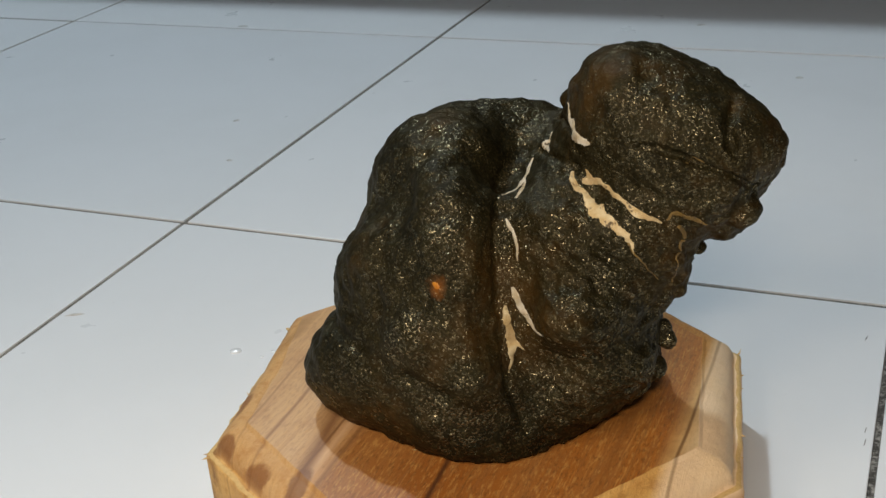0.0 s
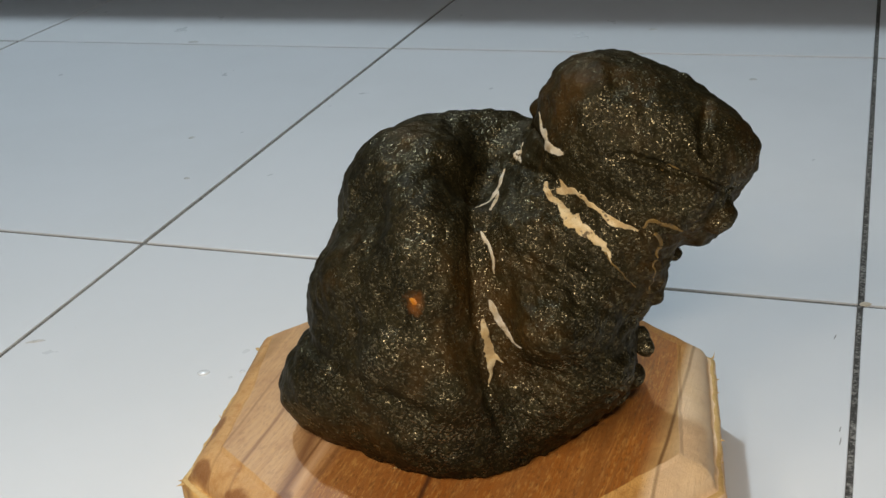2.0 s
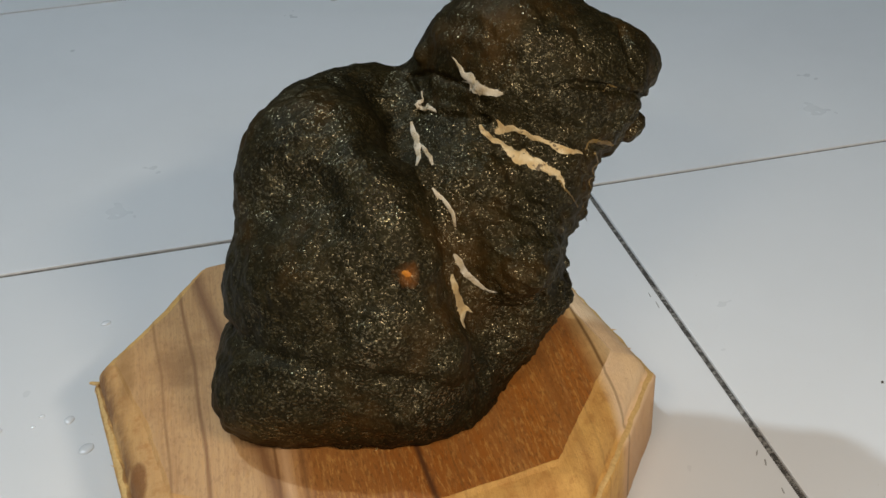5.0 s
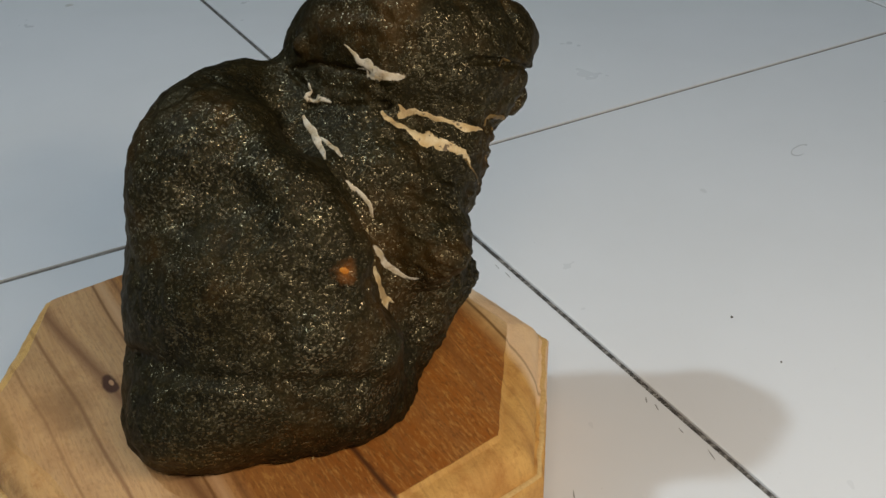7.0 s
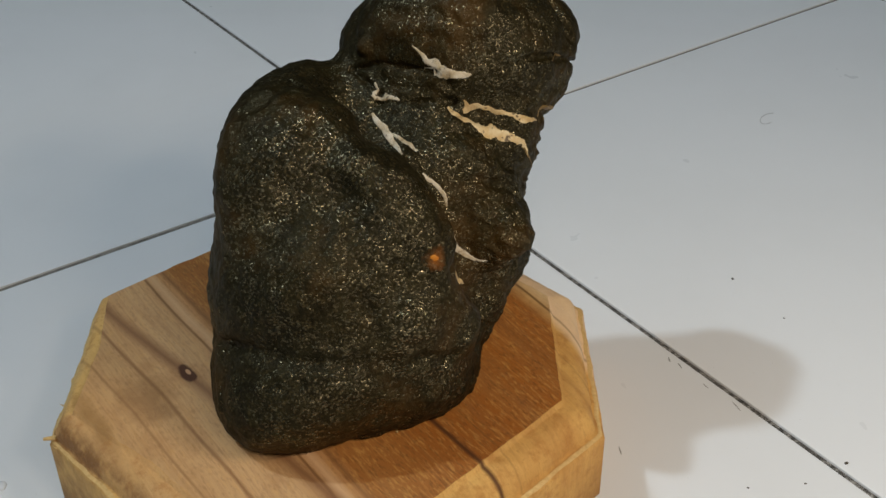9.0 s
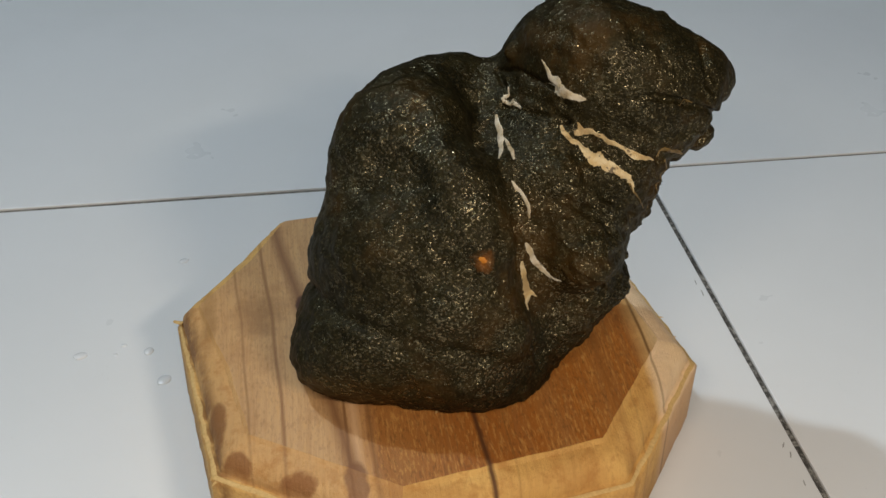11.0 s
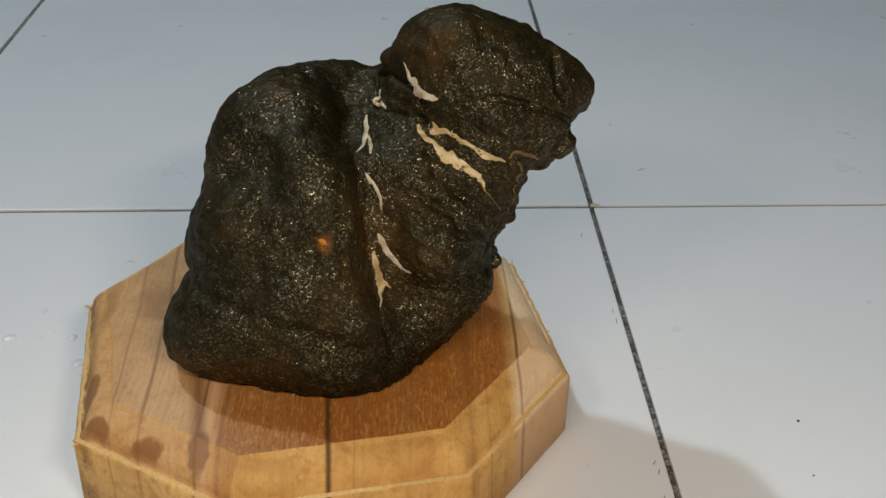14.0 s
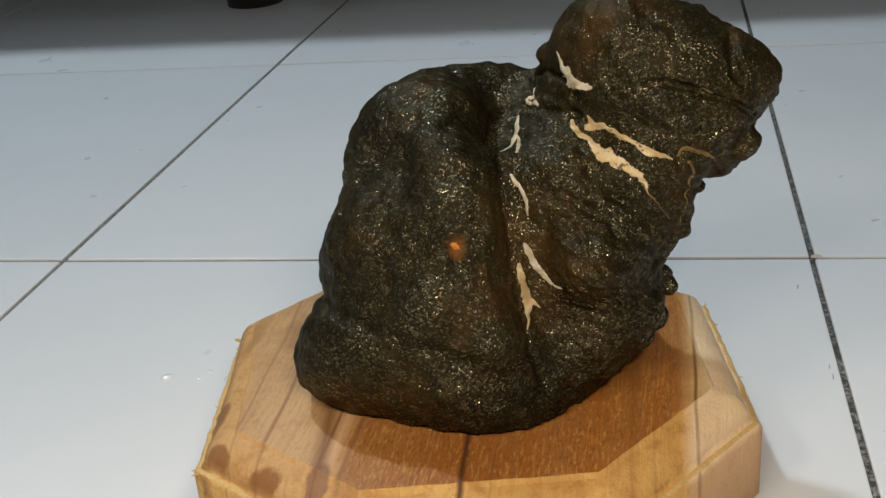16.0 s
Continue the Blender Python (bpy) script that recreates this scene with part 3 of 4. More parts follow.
CREASES["foot"] = (1.3, 2.6, (-0.1879, -0.1729, 0.071), (-0.1869, -0.1979, 0.0802), (-0.1788, -0.213, 0.0821), (-0.1616, -0.2253, 0.0808), (-0.1416, -0.2306, 0.0751), (-0.1306, -0.2309, 0.0713))
CREASES["chest"] = (1.0, 1.8, (-0.0936, -0.2028, 0.1239), (-0.0855, -0.2028, 0.1152), (-0.0794, -0.2011, 0.11), (-0.073, -0.1966, 0.0986))
CREASES["temple"] = (0.8, 2.5, (-0.1053, -0.1577, 0.1605), (-0.0967, -0.182, 0.1645), (-0.0924, -0.1898, 0.1569))
CREASES["snout"] = (1.3, 1.5, (-0.051, -0.1747, 0.16), (-0.0495, -0.1875, 0.157), (-0.0481, -0.1914, 0.1509), (-0.0469, -0.191, 0.145))
CREASES["back_groove"] = (0.5, 4.0, (-0.1485, -0.183, 0.1435), (-0.1494, -0.1969, 0.1331), (-0.1509, -0.2057, 0.1216), (-0.1546, -0.2164, 0.11))
CREASES["fold_low"] = (1.1, 1.2, (-0.093, -0.2167, 0.1034), (-0.0905, -0.2199, 0.0991), (-0.0877, -0.2175, 0.0915), (-0.0857, -0.2067, 0.0782))
CREASES["fold_mid"] = (1.0, 1.0, (-0.0894, -0.2055, 0.1105), (-0.0852, -0.2075, 0.1047), (-0.0778, -0.2012, 0.099), (-0.0708, -0.192, 0.0924))
CREASES["fold_high"] = (1.0, 1.3, (-0.1094, -0.2036, 0.1167), (-0.0986, -0.2051, 0.1167), (-0.0929, -0.2059, 0.1118))
CREASES["base_line"] = (1.2, 1.3, (-0.1147, -0.2183, 0.077), (-0.1124, -0.2179, 0.0673), (-0.1096, -0.2157, 0.0575))
CREASES["chin"] = (1.0, 2.0, (-0.0637, -0.1948, 0.1253), (-0.0546, -0.1782, 0.1145), (-0.0465, -0.1867, 0.1286), (-0.0433, -0.1843, 0.1343))


def lobe_field(p, lobes, melt=0.006):
    """Distance-like field of the melted lobes; each is a centre, three half axes in mm and a turn vector."""
    total, low = None, None
    fields = []
    for x, y, z, a, b, c, u, v, w in lobes:
        turn = Vector((u, v, w))
        m = np.array(Matrix.Rotation(turn.length, 3, turn.normalized()) if turn.length > 1e-6 else Matrix.Identity(3), dtype=np.float32)
        q = (p - np.array((x, y, z), dtype=np.float32)) @ m
        r = np.array((a, b, c), dtype=np.float32) / 1000
        k0 = np.sqrt(((q / r) ** 2).sum(-1)) + 1e-9
        k1 = np.sqrt(((q / r ** 2) ** 2).sum(-1)) + 1e-9
        fields.append(k0 * (k0 - 1) / k1)
    low = np.minimum.reduce(fields)
    total = sum(np.exp(-(f - low) / melt) for f in fields)
    return low - melt * np.log(total)


GRID_STEP, GRID_LOW, GRID_SHAPE = 0.0012, np.array((-0.224, -0.262, 0.026)), (178, 158, 146)


def lobe_grid():
    """The lobes' field on a coarse grid, worn smooth over a few millimetres."""
    axes = [GRID_LOW[k] + np.arange(GRID_SHAPE[k]) * GRID_STEP for k in range(3)]
    f = lobe_field(np.stack(np.meshgrid(*axes, indexing="ij"), -1).astype(np.float32), BODY_LOBES + FOOT_LOBES + HEAD_LOBES)
    taps = np.exp(-((np.arange(-12, 13) * GRID_STEP / 0.0052) ** 2) / 2)
    taps = taps / taps.sum()
    for axis in range(3):
        wide = np.pad(f, [(12, 12) if k == axis else (0, 0) for k in range(3)], mode="edge")
        f = sum(w * np.take(wide, np.arange(i, i + GRID_SHAPE[axis]), axis) for i, w in enumerate(taps))
    return f


LOBE_GRID = lobe_grid()


def smooth_field(q):
    """The worn lobes' field at places q."""
    u = np.clip((q - GRID_LOW) / GRID_STEP, 0, np.array(GRID_SHAPE) - 1.001)
    i = u.astype(int)
    u = u - i
    total = 0
    for corner in np.ndindex(2, 2, 2):
        w = np.prod(np.where(np.array(corner), u, 1 - u), -1)
        total = total + w * LOBE_GRID[i[..., 0] + corner[0], i[..., 1] + corner[1], i[..., 2] + corner[2]]
    return total


def dented(q, f):
    """The field f at places q, with the dents pressed in and the small knobs melted on."""
    for dents, wide in ((LOW_DENTS, 0.022), (HIGH_DENTS, 0.022), (SMALL_DENTS, 0.0095), (EDGE_DENTS, 0.0095)):
        for x, y, z, deep in dents:
            f = f + deep / 1000 * np.exp(-((q - np.array((x, y, z), dtype=np.float32)) ** 2).sum(-1) / wide ** 2)
    for x, y, z, r in KNOBS:
        d = np.sqrt(((q - np.array((x, y, z), dtype=np.float32)) ** 2).sum(-1)) - r / 1000
        melt = min(0.0025, r * 0.0003)
        h = np.clip(0.5 + 0.5 * (f - d) / melt, 0, 1)
        f = f + (d - f) * h - melt * h * (1 - h)
    return f


def on_skin(way, parts=6):
    """Splits a way into short steps and lays each onto the stone's skin."""
    def field(q):
        return dented(q, smooth_field(q))

    p = np.array([np.array(a) + (np.array(b) - np.array(a)) * k / parts for a, b in zip(way, way[1:]) for k in range(parts)] + [way[-1]], dtype=np.float64)
    for _ in range(8):
        grad = np.stack([(field(p + d) - field(p - d)) / 0.001 for d in np.eye(3) * 0.0005], -1)
        p = p - grad * (field(p) / (grad ** 2).sum(-1))[:, None]
    inward = grad / np.sqrt((grad ** 2).sum(-1))[:, None]
    return p, inward


def way_distance(p, way):
    best = None
    for a, b in zip(way, way[1:]):
        a, b = np.array(a, dtype=np.float32), np.array(b, dtype=np.float32)
        d = b - a
        s = np.clip(((p - a) @ d) / (d @ d), 0, 1)
        q = np.sqrt(((p - a - s[..., None] * d) ** 2).sum(-1))
        best = q if best is None else np.minimum(best, q)
    return best


def skin(field, lo, step):
    """Vertices and quads of the zero surface of a sampled field (surface nets)."""
    inside = field < 0
    cells = tuple(s - 1 for s in field.shape)
    count = np.zeros(cells, dtype=np.float32)
    place = np.zeros(cells + (3,), dtype=np.float32)

    def corner(a, o):
        return a[o[0]:o[0] + cells[0], o[1]:o[1] + cells[1], o[2]:o[2] + cells[2]]

    for axis in range(3):
        others = [k for k in range(3) if k != axis]
        for i in (0, 1):
            for j in (0, 1):
                o = [0, 0, 0]
                o[others[0]], o[others[1]] = i, j
                e = list(o)
                e[axis] = 1
                fa, fb = corner(field, o), corner(field, e)
                cross = corner(inside, o) != corner(inside, e)
                s = np.where(cross, fa / np.where(fa == fb, 1, fa - fb), 0)
                count += cross
                for k in range(3):
                    place[..., k] += np.where(cross, o[k] + (s if k == axis else 0), 0)
    used = count > 0
    index = np.full(cells, -1, dtype=np.int64)
    index[used] = np.arange(used.sum())
    where = np.argwhere(used)
    verts = (where + place[used] / count[used][:, None]) * step + np.array(lo)
    quads = []
    for axis in range(3):
        u, v = [(1, 2), (2, 0), (0, 1)][axis]
        a = inside[tuple(slice(0, -1) if k == axis else slice(None) for k in range(3))]
        b = inside[tuple(slice(1, None) if k == axis else slice(None) for k in range(3))]
        edge = np.argwhere(a != b)
        ok = np.ones(len(edge), dtype=bool)
        for k in (u, v):
            ok &= (edge[:, k] > 0) & (edge[:, k] < cells[k])
        edge = edge[ok]
        flip = a[tuple(edge.T)]
        ids = []
        for du, dv in ((0, 0), (1, 0), (1, 1), (0, 1)):
            c = edge.copy()
            c[:, u] -= du
            c[:, v] -= dv
            ids.append(index[tuple(c.T)])
        q = np.stack(ids, 1)
        quads.append(np.where(flip[:, None], q, q[:, ::-1]))
    return verts, np.concatenate(quads)


def stone_mesh():
    step = 0.00075
    lo = np.array((-0.212, -0.250, TOP + 0.0002))
    hi = np.array((-0.022, -0.085, 0.188))
    shape = tuple(int(v) for v in np.ceil((hi - lo) / step) + 1)
    axes = [lo[k] + np.arange(shape[k]) * step for k in range(3)]
    field = np.empty(shape, dtype=np.float32)
    creases = [(depth, wide, *on_skin(way)) for depth, wide, *way in CREASES.values()]
    for i in range(0, shape[0], 24):
        p = np.stack(np.meshgrid(axes[0][i:i + 24], axes[1], axes[2], indexing="ij"), -1).astype(np.float32)
        f = smooth_field(p).astype(np.float32)
        near = np.abs(f) < 0.018
        f[near] = dented(p[near], f[near])
        for depth, wide, way, inward in creases:
            low, top = np.min(way, 0) - 0.009, np.max(way, 0) + 0.009
            hit = near & (np.abs(f) < 0.012) & np.all((p > low) & (p < top), -1)
            if hit.any():
                q = p[hit]
                uneven = 1 + 0.4 * np.sin(q @ np.array((210, 150, 260))) + 0.35 * np.sin(q @ np.array((-390, 340, 470)) + 1)
                # a slit as deep as it is long below the skin: the way, and the same way sunk in
                away = np.minimum.reduce([way_distance(q, way - inward * sunk) for sunk in np.arange(0, depth / 1000, 0.0012)])
                f[hit] += depth / 1000 * uneven * np.exp(-(away / (wide / 1000)) ** 2)
        f = np.maximum(f, (TOP + 0.0012 - p[..., 2]))
        field[i:i + 24] = f
    verts, quads = skin(field, lo, step)
    bm_mesh = bpy.data.meshes.new("figure_stone")
    bm_mesh.from_pydata(verts.tolist(), [], quads.tolist())
    bm_mesh.update()
    # uneven skin: dents, folds and pits, along the normals
    normals = np.empty(len(verts) * 3, dtype=np.float32)
    bm_mesh.vertices.foreach_get("normal", normals)
    normals = normals.reshape(-1, 3)
    moved = np.empty_like(verts)
    for i, (v, nn) in enumerate(zip(verts, normals)):
        q = Vector(v)
        fold = noise.noise(Vector((q.x * 95 + q.z * 40, q.y * 95, q.z * 55 - q.x * 45)))
        d = noise.noise(q * 62) * 0.0004 + fold * 0.0005 + noise.noise(q * 130 + Vector((3, 1, 5))) * 0.00065
        d += noise.noise(q * 200 + Vector((9, 4, 2))) * 0.00062 + noise.noise(q * 300) * 0.00042 + noise.noise(q * 520) * 0.00018
        # slanting torn folds over the chest and arm
        chest = min(1, max(0, (v[0] + 0.118) * 60)) * min(1, max(0, (0.150 - v[2]) * 40))
        if chest > 0:
            fold = noise.noise(Vector(((q.x * 0.57 + q.z * 0.82) * 210, q.y * 130, (q.x * 0.82 - q.z * 0.57) * 60)))
            tear = noise.noise(Vector(((q.x * 0.57 + q.z * 0.82) * 420, q.y * 260, (q.x * 0.82 - q.z * 0.57) * 130)))
            d += chest * (0.0006 - abs(fold) * 0.0026 * (0.7 + noise.noise(q * 40 + Vector((7, 3, 1)))) - abs(tear) * 0.0009)
        moved[i] = v + nn * d
        lift = noise.noise(Vector((q.x * 85, q.y * 85, 2.0)))
        if lift > 0.12 and v[2] < TOP + 0.004:
            moved[i][2] += (lift - 0.12) * 0.004
    moved[:, 2] = np.maximum(moved[:, 2], TOP + 0.0006)
    bm_mesh.vertices.foreach_set("co", moved.astype(np.float32).ravel())
    bm_mesh.polygons.foreach_set("use_smooth", [True] * len(bm_mesh.polygons))
    bm_mesh.materials.append(STONE)
    bm_mesh.update()
    return bm_mesh


from mathutils.bvhtree import BVHTree

stone_root = tagged(new("figure_stone"), "wet dark brown natural stone with cream veins", "stone")
stone_body = new("stone_body", stone_mesh())
stone_body.parent = stone_root
stone_bvh = BVHTree.FromPolygons([v.co.copy() for v in stone_body.data.vertices], [list(p.vertices) for p in stone_body.data.polygons])


def vein(name, material, way, label="", raised=0.00016, ragged=0.58, seed=1):
    """A mineral vein lying in the stone's skin: a ribbon along way (place and half width in mm), laid onto the surface."""
    pts = [Vector(p[:3]) for p in way]
    wide = [p[3] / 1000 for p in way]
    steps, across = 14, 6
    rows = []
    total = (len(pts) - 1) * steps
    bm = bmesh.new()
    for s in range(total + 1):
        i = min(s // steps, len(pts) - 2)
        f = s / steps - i
        a, b, c, d = pts[max(i - 1, 0)], pts[i], pts[i + 1], pts[min(i + 2, len(pts) - 1)]
        p = 0.5 * (2 * b + (c - a) * f + (2 * a - 5 * b + 4 * c - d) * f * f + (3 * b - a - 3 * c + d) * f ** 3)
        g = f * f * (3 - 2 * f)
        w = (wide[i] + (wide[i + 1] - wide[i]) * g) * 1.05
        near, normal, *_ = stone_bvh.find_nearest(p)
        along = (pts[i + 1] - pts[i]).normalized()
        side = normal.cross(along).normalized()
        row = []
        for k in range(across + 1):
            e = k / across * 2 - 1
            hem = 1 + ragged * noise.noise(Vector((s * 0.09, seed * 9.1 + (5 if e > 0 else 0), 0))) + 0.45 * ragged * noise.noise(Vector((s * 0.33, seed * 3.7 + (5 if e > 0 else 0), 2)))
            q = near + side * w * e * max(hem, 0.15)
            hit, nn, *_ = stone_bvh.find_nearest(q)
            lift = raised * (1 - e ** 6) - 0.0003 * e ** 6
            row.append(bm.verts.new(hit + nn * lift))
        rows.append(row)
    for a, b in zip(rows, rows[1:]):
        for k in range(across):
            bm.faces.new((a[k], a[k + 1], b[k + 1], b[k]))
    ob = part(name, bm, material, stone_root, label, smooth=True)
    return ob


vein("mineral_vein", GREY_VEIN, [(-0.1042, -0.1723, 0.1535, 0.28), (-0.103, -0.1755, 0.1515, 0.6), (-0.102, -0.1777, 0.1494, 1.5), (-0.1006, -0.1803, 0.1484, 2.3), (-0.0989, -0.1829, 0.1470, 2.3), (-0.097, -0.1857, 0.1464, 1.9), (-0.0946, -0.1878, 0.1462, 1.3), (-0.0925, -0.1888, 0.1463, 0.4)], "forked cream quartz vein", ragged=0.6, seed=1)
vein("mineral_vein", GREY_VEIN, [(-0.1030, -0.1770, 0.1463, 0.37), (-0.1019, -0.1793, 0.1462, 0.9), (-0.1002, -0.1823, 0.1455, 1.2), (-0.0986, -0.1845, 0.1452, 0.8)], "cream quartz vein", raised=0.00008, seed=2)
vein("mineral_vein", GREY_VEIN, [(-0.1136, -0.1626, 0.1389, 0.38), (-0.1146, -0.1645, 0.1372, 1.13), (-0.1157, -0.1658, 0.1355, 1.7), (-0.1142, -0.1684, 0.1361, 1.5), (-0.1127, -0.1707, 0.1361, 0.93), (-0.1109, -0.174, 0.1361, 0.37)], "cream quartz vein", seed=3)
vein("mineral_vein", VEIN, [(-0.0956, -0.188, 0.1333, 0.91), (-0.0932, -0.188, 0.1334, 1.65), (-0.0896, -0.1888, 0.1337, 1.28), (-0.0868, -0.1903, 0.1329, 1.1), (-0.0845, -0.192, 0.1316, 0.92), (-0.082, -0.194, 0.1309, 0.92), (-0.0788, -0.1956, 0.1296, 0.92), (-0.0754, -0.1968, 0.1276, 1.66), (-0.0723, -0.1968, 0.1267, 0.92), (-0.068, -0.1954, 0.1248, 0.37)], "cream quartz vein", seed=4)
vein("mineral_vein", VEIN, [(-0.0945, -0.1871, 0.1369, 0.37), (-0.0936, -0.1874, 0.135, 0.91), (-0.0926, -0.1878, 0.1333, 0.92)], "cream quartz vein", seed=5)
vein("mineral_vein", VEIN, [(-0.0998, -0.1861, 0.1358, 0.55), (-0.099, -0.1881, 0.1333, 1.09), (-0.0971, -0.1899, 0.1314, 1.46), (-0.0941, -0.191, 0.1298, 1.28), (-0.0918, -0.1934, 0.128, 2.37), (-0.0898, -0.1955, 0.1264, 2.91), (-0.0867, -0.1965, 0.1253, 2.56), (-0.0839, -0.1979, 0.1241, 2.19), (-0.0814, -0.1989, 0.1226, 1.83), (-0.0787, -0.1996, 0.121, 1.29), (-0.077, -0.1997, 0.1188, 0.74), (-0.0759, -0.1998, 0.1152, 0.22)], "broad cream quartz vein with dark pits", seed=6)
vein("mineral_vein", GREY_VEIN, [(-0.1192, -0.1687, 0.1314, 0.56), (-0.1191, -0.172, 0.1295, 1.12), (-0.1186, -0.1755, 0.1285, 1.67), (-0.1187, -0.1787, 0.1268, 1.48), (-0.1196, -0.1827, 0.1258, 1.1), (-0.1223, -0.1916, 0.127, 0.30)], "cream quartz vein", seed=7)
vein("mineral_vein", GREY_VEIN, [(-0.1178, -0.1795, 0.1276, 0.37), (-0.1173, -0.1835, 0.1273, 0.91), (-0.1171, -0.1884, 0.1271, 0.9), (-0.1168, -0.1922, 0.1264, 0.54)], "cream quartz vein", seed=8)
vein("mineral_vein", GREY_VEIN, [(-0.1189, -0.1977, 0.1214, 0.37), (-0.1173, -0.1987, 0.1192, 0.83), (-0.1155, -0.1996, 0.1178, 0.82), (-0.1141, -0.2012, 0.1155, 0.82), (-0.1129, -0.2027, 0.1128, 0.82), (-0.113, -0.2034, 0.1097, 0.37)], "cream quartz vein", seed=9)
vein("mineral_vein", GREY_VEIN, [(-0.1147, -0.2062, 0.1014, 0.55), (-0.113, -0.2067, 0.0977, 1.48), (-0.1116, -0.2071, 0.0945, 1.29), (-0.1095, -0.2078, 0.0921, 1.29), (-0.1072, -0.2092, 0.09, 0.92), (-0.1046, -0.2109, 0.0888, 0.73), (-0.1023, -0.2126, 0.0887, 0.37)], "cream quartz vein", seed=10)
vein("mineral_vein", VEIN, [(-0.1163, -0.209, 0.0959, 0.55), (-0.116, -0.2097, 0.0928, 1.29), (-0.1148, -0.2104, 0.0885, 1.85), (-0.1141, -0.2107, 0.0845, 2.24), (-0.1144, -0.211, 0.0803, 1.69), (-0.1143, -0.2123, 0.0767, 0.84), (-0.1138, -0.2145, 0.0746, 0.19)], "wedge-shaped cream quartz vein", seed=11)
vein("mineral_vein", VEIN, [(-0.1132, -0.21, 0.0834, 1.31), (-0.1115, -0.2095, 0.0816, 0.75), (-0.11, -0.2088, 0.0804, 0.19)], "cream quartz vein", seed=12)
vein("mineral_vein", OCHRE, [(-0.0778, -0.2, 0.1188, 0.53), (-0.0755, -0.1995, 0.1149, 0.36), (-0.0731, -0.1982, 0.111, 0.27), (-0.0694, -0.1945, 0.1042, 0.18)], "thin ochre vein", seed=13)
vein("mineral_vein", OCHRE, [(-0.067, -0.1949, 0.125, 0.36), (-0.0638, -0.1937, 0.1271, 1.07), (-0.0614, -0.1924, 0.1259, 1.25), (-0.0582, -0.1907, 0.1245, 0.9), (-0.0559, -0.189, 0.1224, 0.54)], "ochre iron-stained vein", seed=14)
vein("mineral_vein", OCHRE, [(-0.0638, -0.1933, 0.1231, 0.89), (-0.0623, -0.1915, 0.1196, 1.08), (-0.063, -0.1914, 0.1155, 0.9), (-0.0639, -0.1914, 0.1114, 0.55), (-0.066, -0.1894, 0.1011, 0.37)], "ochre iron-stained vein", seed=15)
vein("ochre_spot", OCHRE, [(-0.061, -0.1939, 0.1456, 0.26), (-0.0587, -0.1934, 0.1447, 0.61), (-0.0565, -0.1926, 0.1436, 0.35)], "small ochre spot in the crease", seed=16)
vein("orange_spot", ORANGE, [(-0.1347, -0.2252, 0.1094, 0.5), (-0.1337, -0.2256, 0.1092, 1.2), (-0.1327, -0.2258, 0.1089, 1.1), (-0.1318, -0.2258, 0.1087, 0.4)], "small bright orange spot", ragged=0.7, seed=18)


# ---- water drops, dirt and scuffs on the tiles ----
def water_drop(x, y, r, h, turn):
    bm = bmesh.new()
    rings = []
    for i in range(9):
        a = i / 9 * math.pi / 2
        ring = []
        for j in range(20):
            b = j / 20 * math.tau
            q = 1 + 0.16 * noise.noise(Vector((math.cos(b) * 1.2 + x * 90, math.sin(b) * 1.2 + y * 90, 0)))
            rr = r * q * math.cos(a)
            ring.append(bm.verts.new((rr * math.cos(b), rr * math.sin(b) * 0.8, h * math.sin(a) + 0.0001)))
        rings.append(ring)
    for a, b in zip(rings, rings[1:]):
        for j in range(20):
            bm.faces.new((a[j], a[(j + 1) % 20], b[(j + 1) % 20], b[j]))
    bm.faces.new(rings[-1])
    bm.faces.new(rings[0][::-1])
    ob = part("water_drop", bm, WATER, smooth=True)
    ob.visible_shadow = False
    ob.matrix_basis = pose(x, y, 0.0, 0, 0, turn)
    return tagged(ob, "clear water drop lying on the white tile", "water drop", "water drops beside the stand")


for x, y, r, h, turn in ((-0.2880, -0.1230, 0.0030, 0.0009, 20), (-0.2590, -0.1235, 0.0026, 0.0008, 80), (-0.2460, -0.0570, 0.0024, 0.0007, 10), (-0.2515, -0.1435, 0.0034, 0.0008, 50),
                         (-0.2700, -0.1180, 0.0013, 0.0005, 0), (-0.2730, -0.1240, 0.0010, 0.0004, 0)):
    water_drop(x, y, r, h, turn)


def fleck(name, x, y, long, wide, turn, material, label, category, group):
    bm = bmesh.new()
    ring = []
    for j in range(12):
        b = j / 12 * math.tau
        q = 1 + 0.4 * noise.noise(Vector((math.cos(b) * 1.4 + x * 300, math.sin(b) * 1.4 + y * 300, 3)))
        ring.append(bm.verts.new((long * q * math.cos(b), wide * q * math.sin(b), 0.0)))
    top = [bm.verts.new((v.co.x * 0.6, v.co.y * 0.6, min(0.0006, wide * 0.4))) for v in ring]
    for j in range(12):
        bm.faces.new((ring[j], ring[(j + 1) % 12], top[(j + 1) % 12], top[j]))
    bm.faces.new(top)
    bm.faces.new(ring[::-1])
    ob = part(name, bm, material)
    ob.matrix_basis = pose(x, y, 0.0001, 0, 0, turn)
    return tagged(ob, label, category, group)


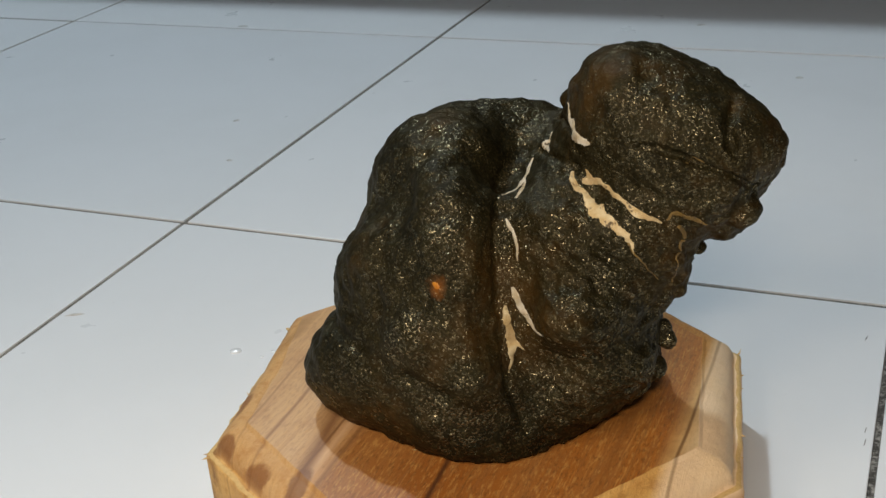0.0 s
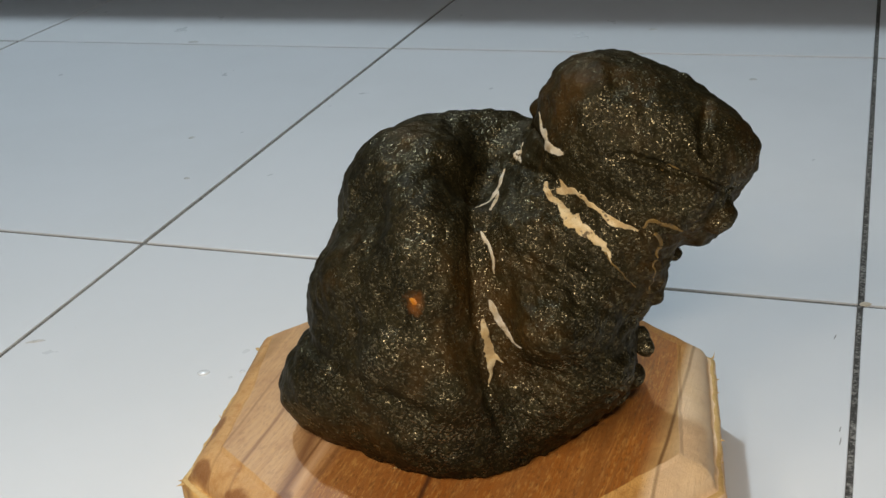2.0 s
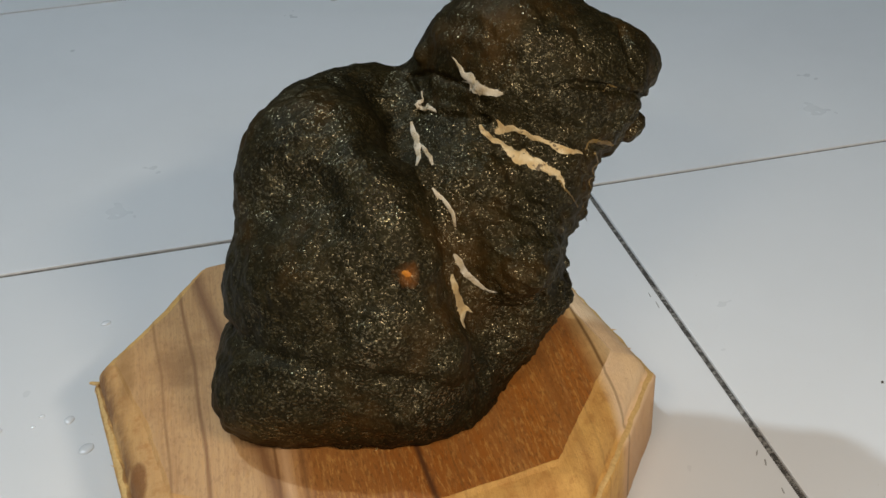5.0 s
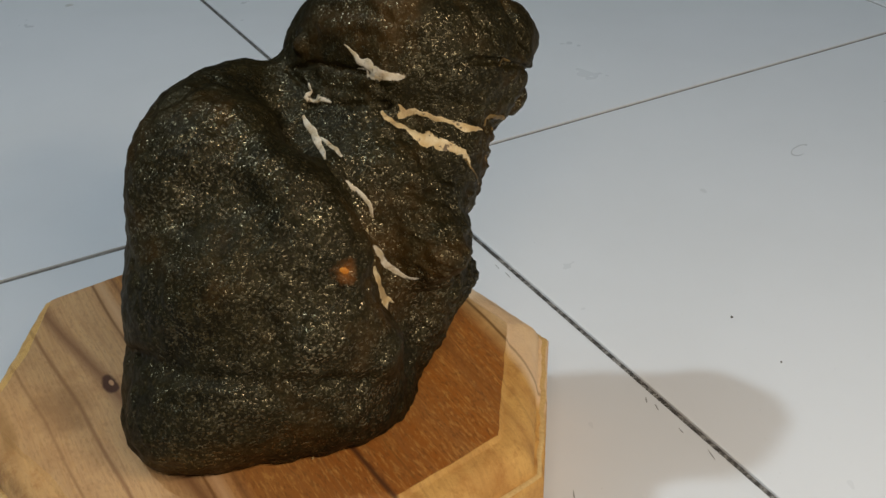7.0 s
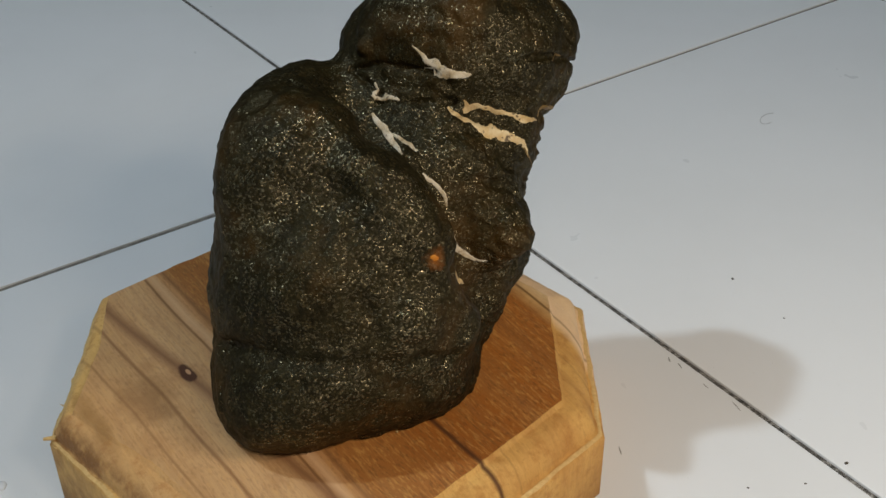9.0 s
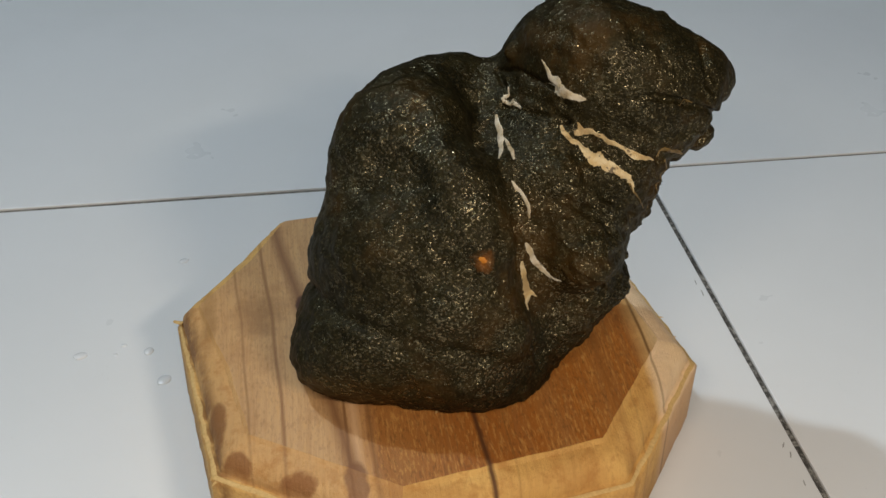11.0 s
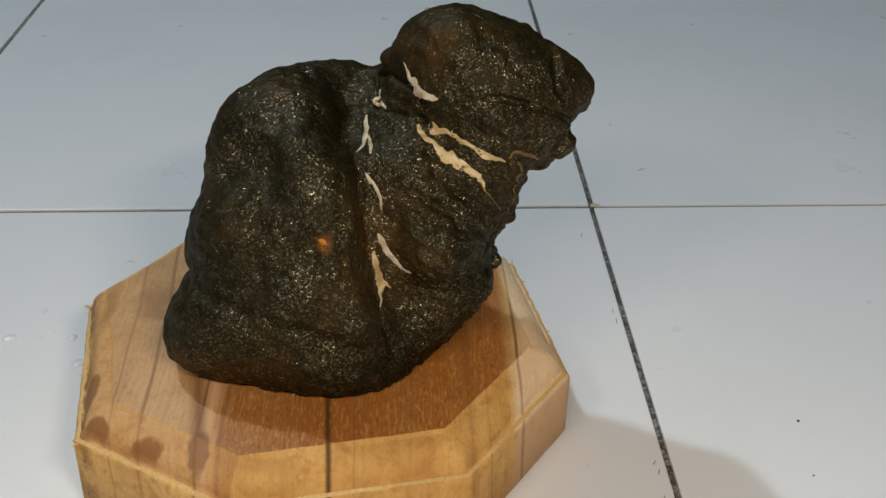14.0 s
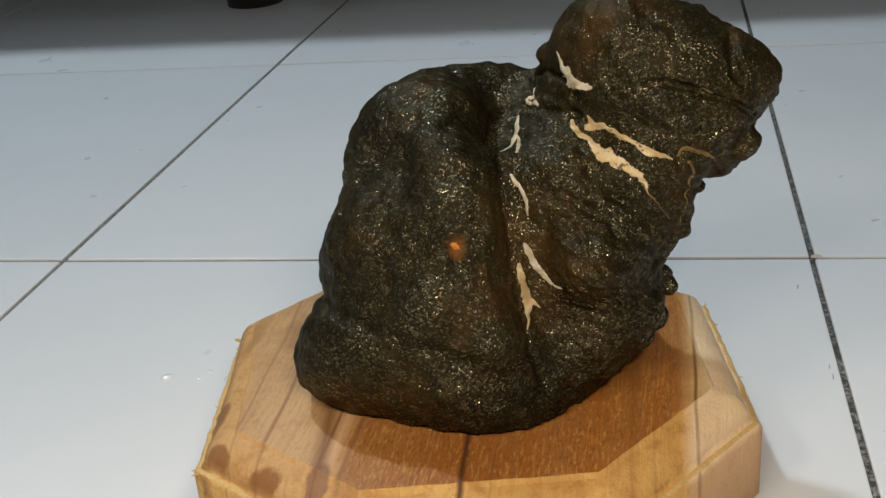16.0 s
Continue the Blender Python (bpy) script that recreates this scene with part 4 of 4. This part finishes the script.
for x, y, r in ((0.060, -0.191, 0.0009), (0.056, -0.225, 0.0006), (-0.035, -0.286, 0.0006), (-0.016, -0.297, 0.0006), (0.005, -0.299, 0.0010)):
    fleck("dirt_speck", x, y, r * 1.0, r * 0.65, x * 900, DIRT, "tiny dark speck of dirt on a white tile", "dirt speck", "dirt specks on the floor")
for x, y, a, b, turn in ((-0.390, -0.114, 0.0050, 0.0013, 30), (-0.085, 0.339, 0.0032, 0.0020, 10), (-0.466, 0.168, 0.0026, 0.0018, 50), (-0.427, 0.096, 0.0022, 0.0015, 0),
                         (-0.605, 0.407, 0.0060, 0.0030, 0), (-0.183, 0.470, 0.0040, 0.0020, 20), (0.0365, 0.0457, 0.0030, 0.0009, 30)):
    fleck("scuff_mark", x, y, a, b, turn, SCUFF, "thin grey scuff mark on a white tile", "scuff mark", "scuffs on the floor")
for x, y, a, b, turn in ((-0.0102, -0.0325, 0.0022, 0.0005, 80), (-0.0050, -0.1060, 0.0022, 0.0004, 84), (-0.0046, -0.1145, 0.0028, 0.0004, 85), (-0.0058, -0.2160, 0.0016, 0.0005, 60),
                         (-0.0050, -0.2215, 0.0020, 0.0005, 70), (-0.0057, -0.2367, 0.0016, 0.0004, 84), (-0.0047, -0.2526, 0.0030, 0.0004, 75), (-0.0600, -0.2440, 0.0022, 0.0004, 60)):
    fleck("scratch", x, y, a, b * 0.65, turn, SCRATCH, "short dark scratch on a white tile beside the joint", "scratch", "scratches beside the joint")


def fibre(x, y, reach, turn):
    """A thin curled fibre lying on the tile."""
    bm = bmesh.new()
    rings = []
    for i in range(25):
        a = i / 24 * 4.4
        r = reach * (1 - 0.25 * i / 24)
        c = Vector((r * math.cos(a), r * 0.5 * math.sin(a), 0.00022))
        out = Vector((math.cos(a), 0.5 * math.sin(a), 0)).normalized()
        rings.append([bm.verts.new(c + (out * math.cos(b) + Vector((0, 0, math.sin(b)))) * 0.00014) for b in (0, math.tau / 3, 2 * math.tau / 3)])
    for a, b in zip(rings, rings[1:]):
        for j in range(3):
            bm.faces.new((a[j], a[(j + 1) % 3], b[(j + 1) % 3], b[j]))
    bm.faces.new(rings[0][::-1])
    bm.faces.new(rings[-1])
    ob = part("fibre", bm, SCRATCH, smooth=True)
    ob.matrix_basis = pose(x, y, 0, 0, 0, turn)
    return tagged(ob, "thin curled grey fibre lying on a white tile", "fibre")


fibre(0.1950, -0.0940, 0.0085, 20)
fleck("grout_crumb", 0.0018, 0.0012, 0.0030, 0.0022, 20, CRUMB, "small cream crumb of grout at a tile corner", "grout crumb", "")


# ---- the tiled floor, last ----
EDGE, GAP = 0.4, 0.0030
floor = boxed("floor", (X0 - 0.12, Y0 - 0.12, -0.05), (X1 + 0.12, Y1 + 0.12, -0.0011), GROUT,
              label="floor of large white ceramic tiles with dirty grout", kind="structure", category="floor")
bm = bmesh.new()
box(bm, (-(EDGE - GAP) / 2, -(EDGE - GAP) / 2, -0.008), ((EDGE - GAP) / 2, (EDGE - GAP) / 2, 0.0), 0.0007)
tile_mesh = mesh_of("tile", bm, TILE)
rnd = random.Random(3)
for i in range(round((X1 - X0) / EDGE)):
    for j in range(round((Y1 - Y0) / EDGE)):
        ob = new("tile", tile_mesh)
        ob.parent = floor
        ob.location = (X0 + (i + 0.5) * EDGE + rnd.uniform(-0.0004, 0.0004), Y0 + (j + 0.5) * EDGE + rnd.uniform(-0.0004, 0.0004), 0)
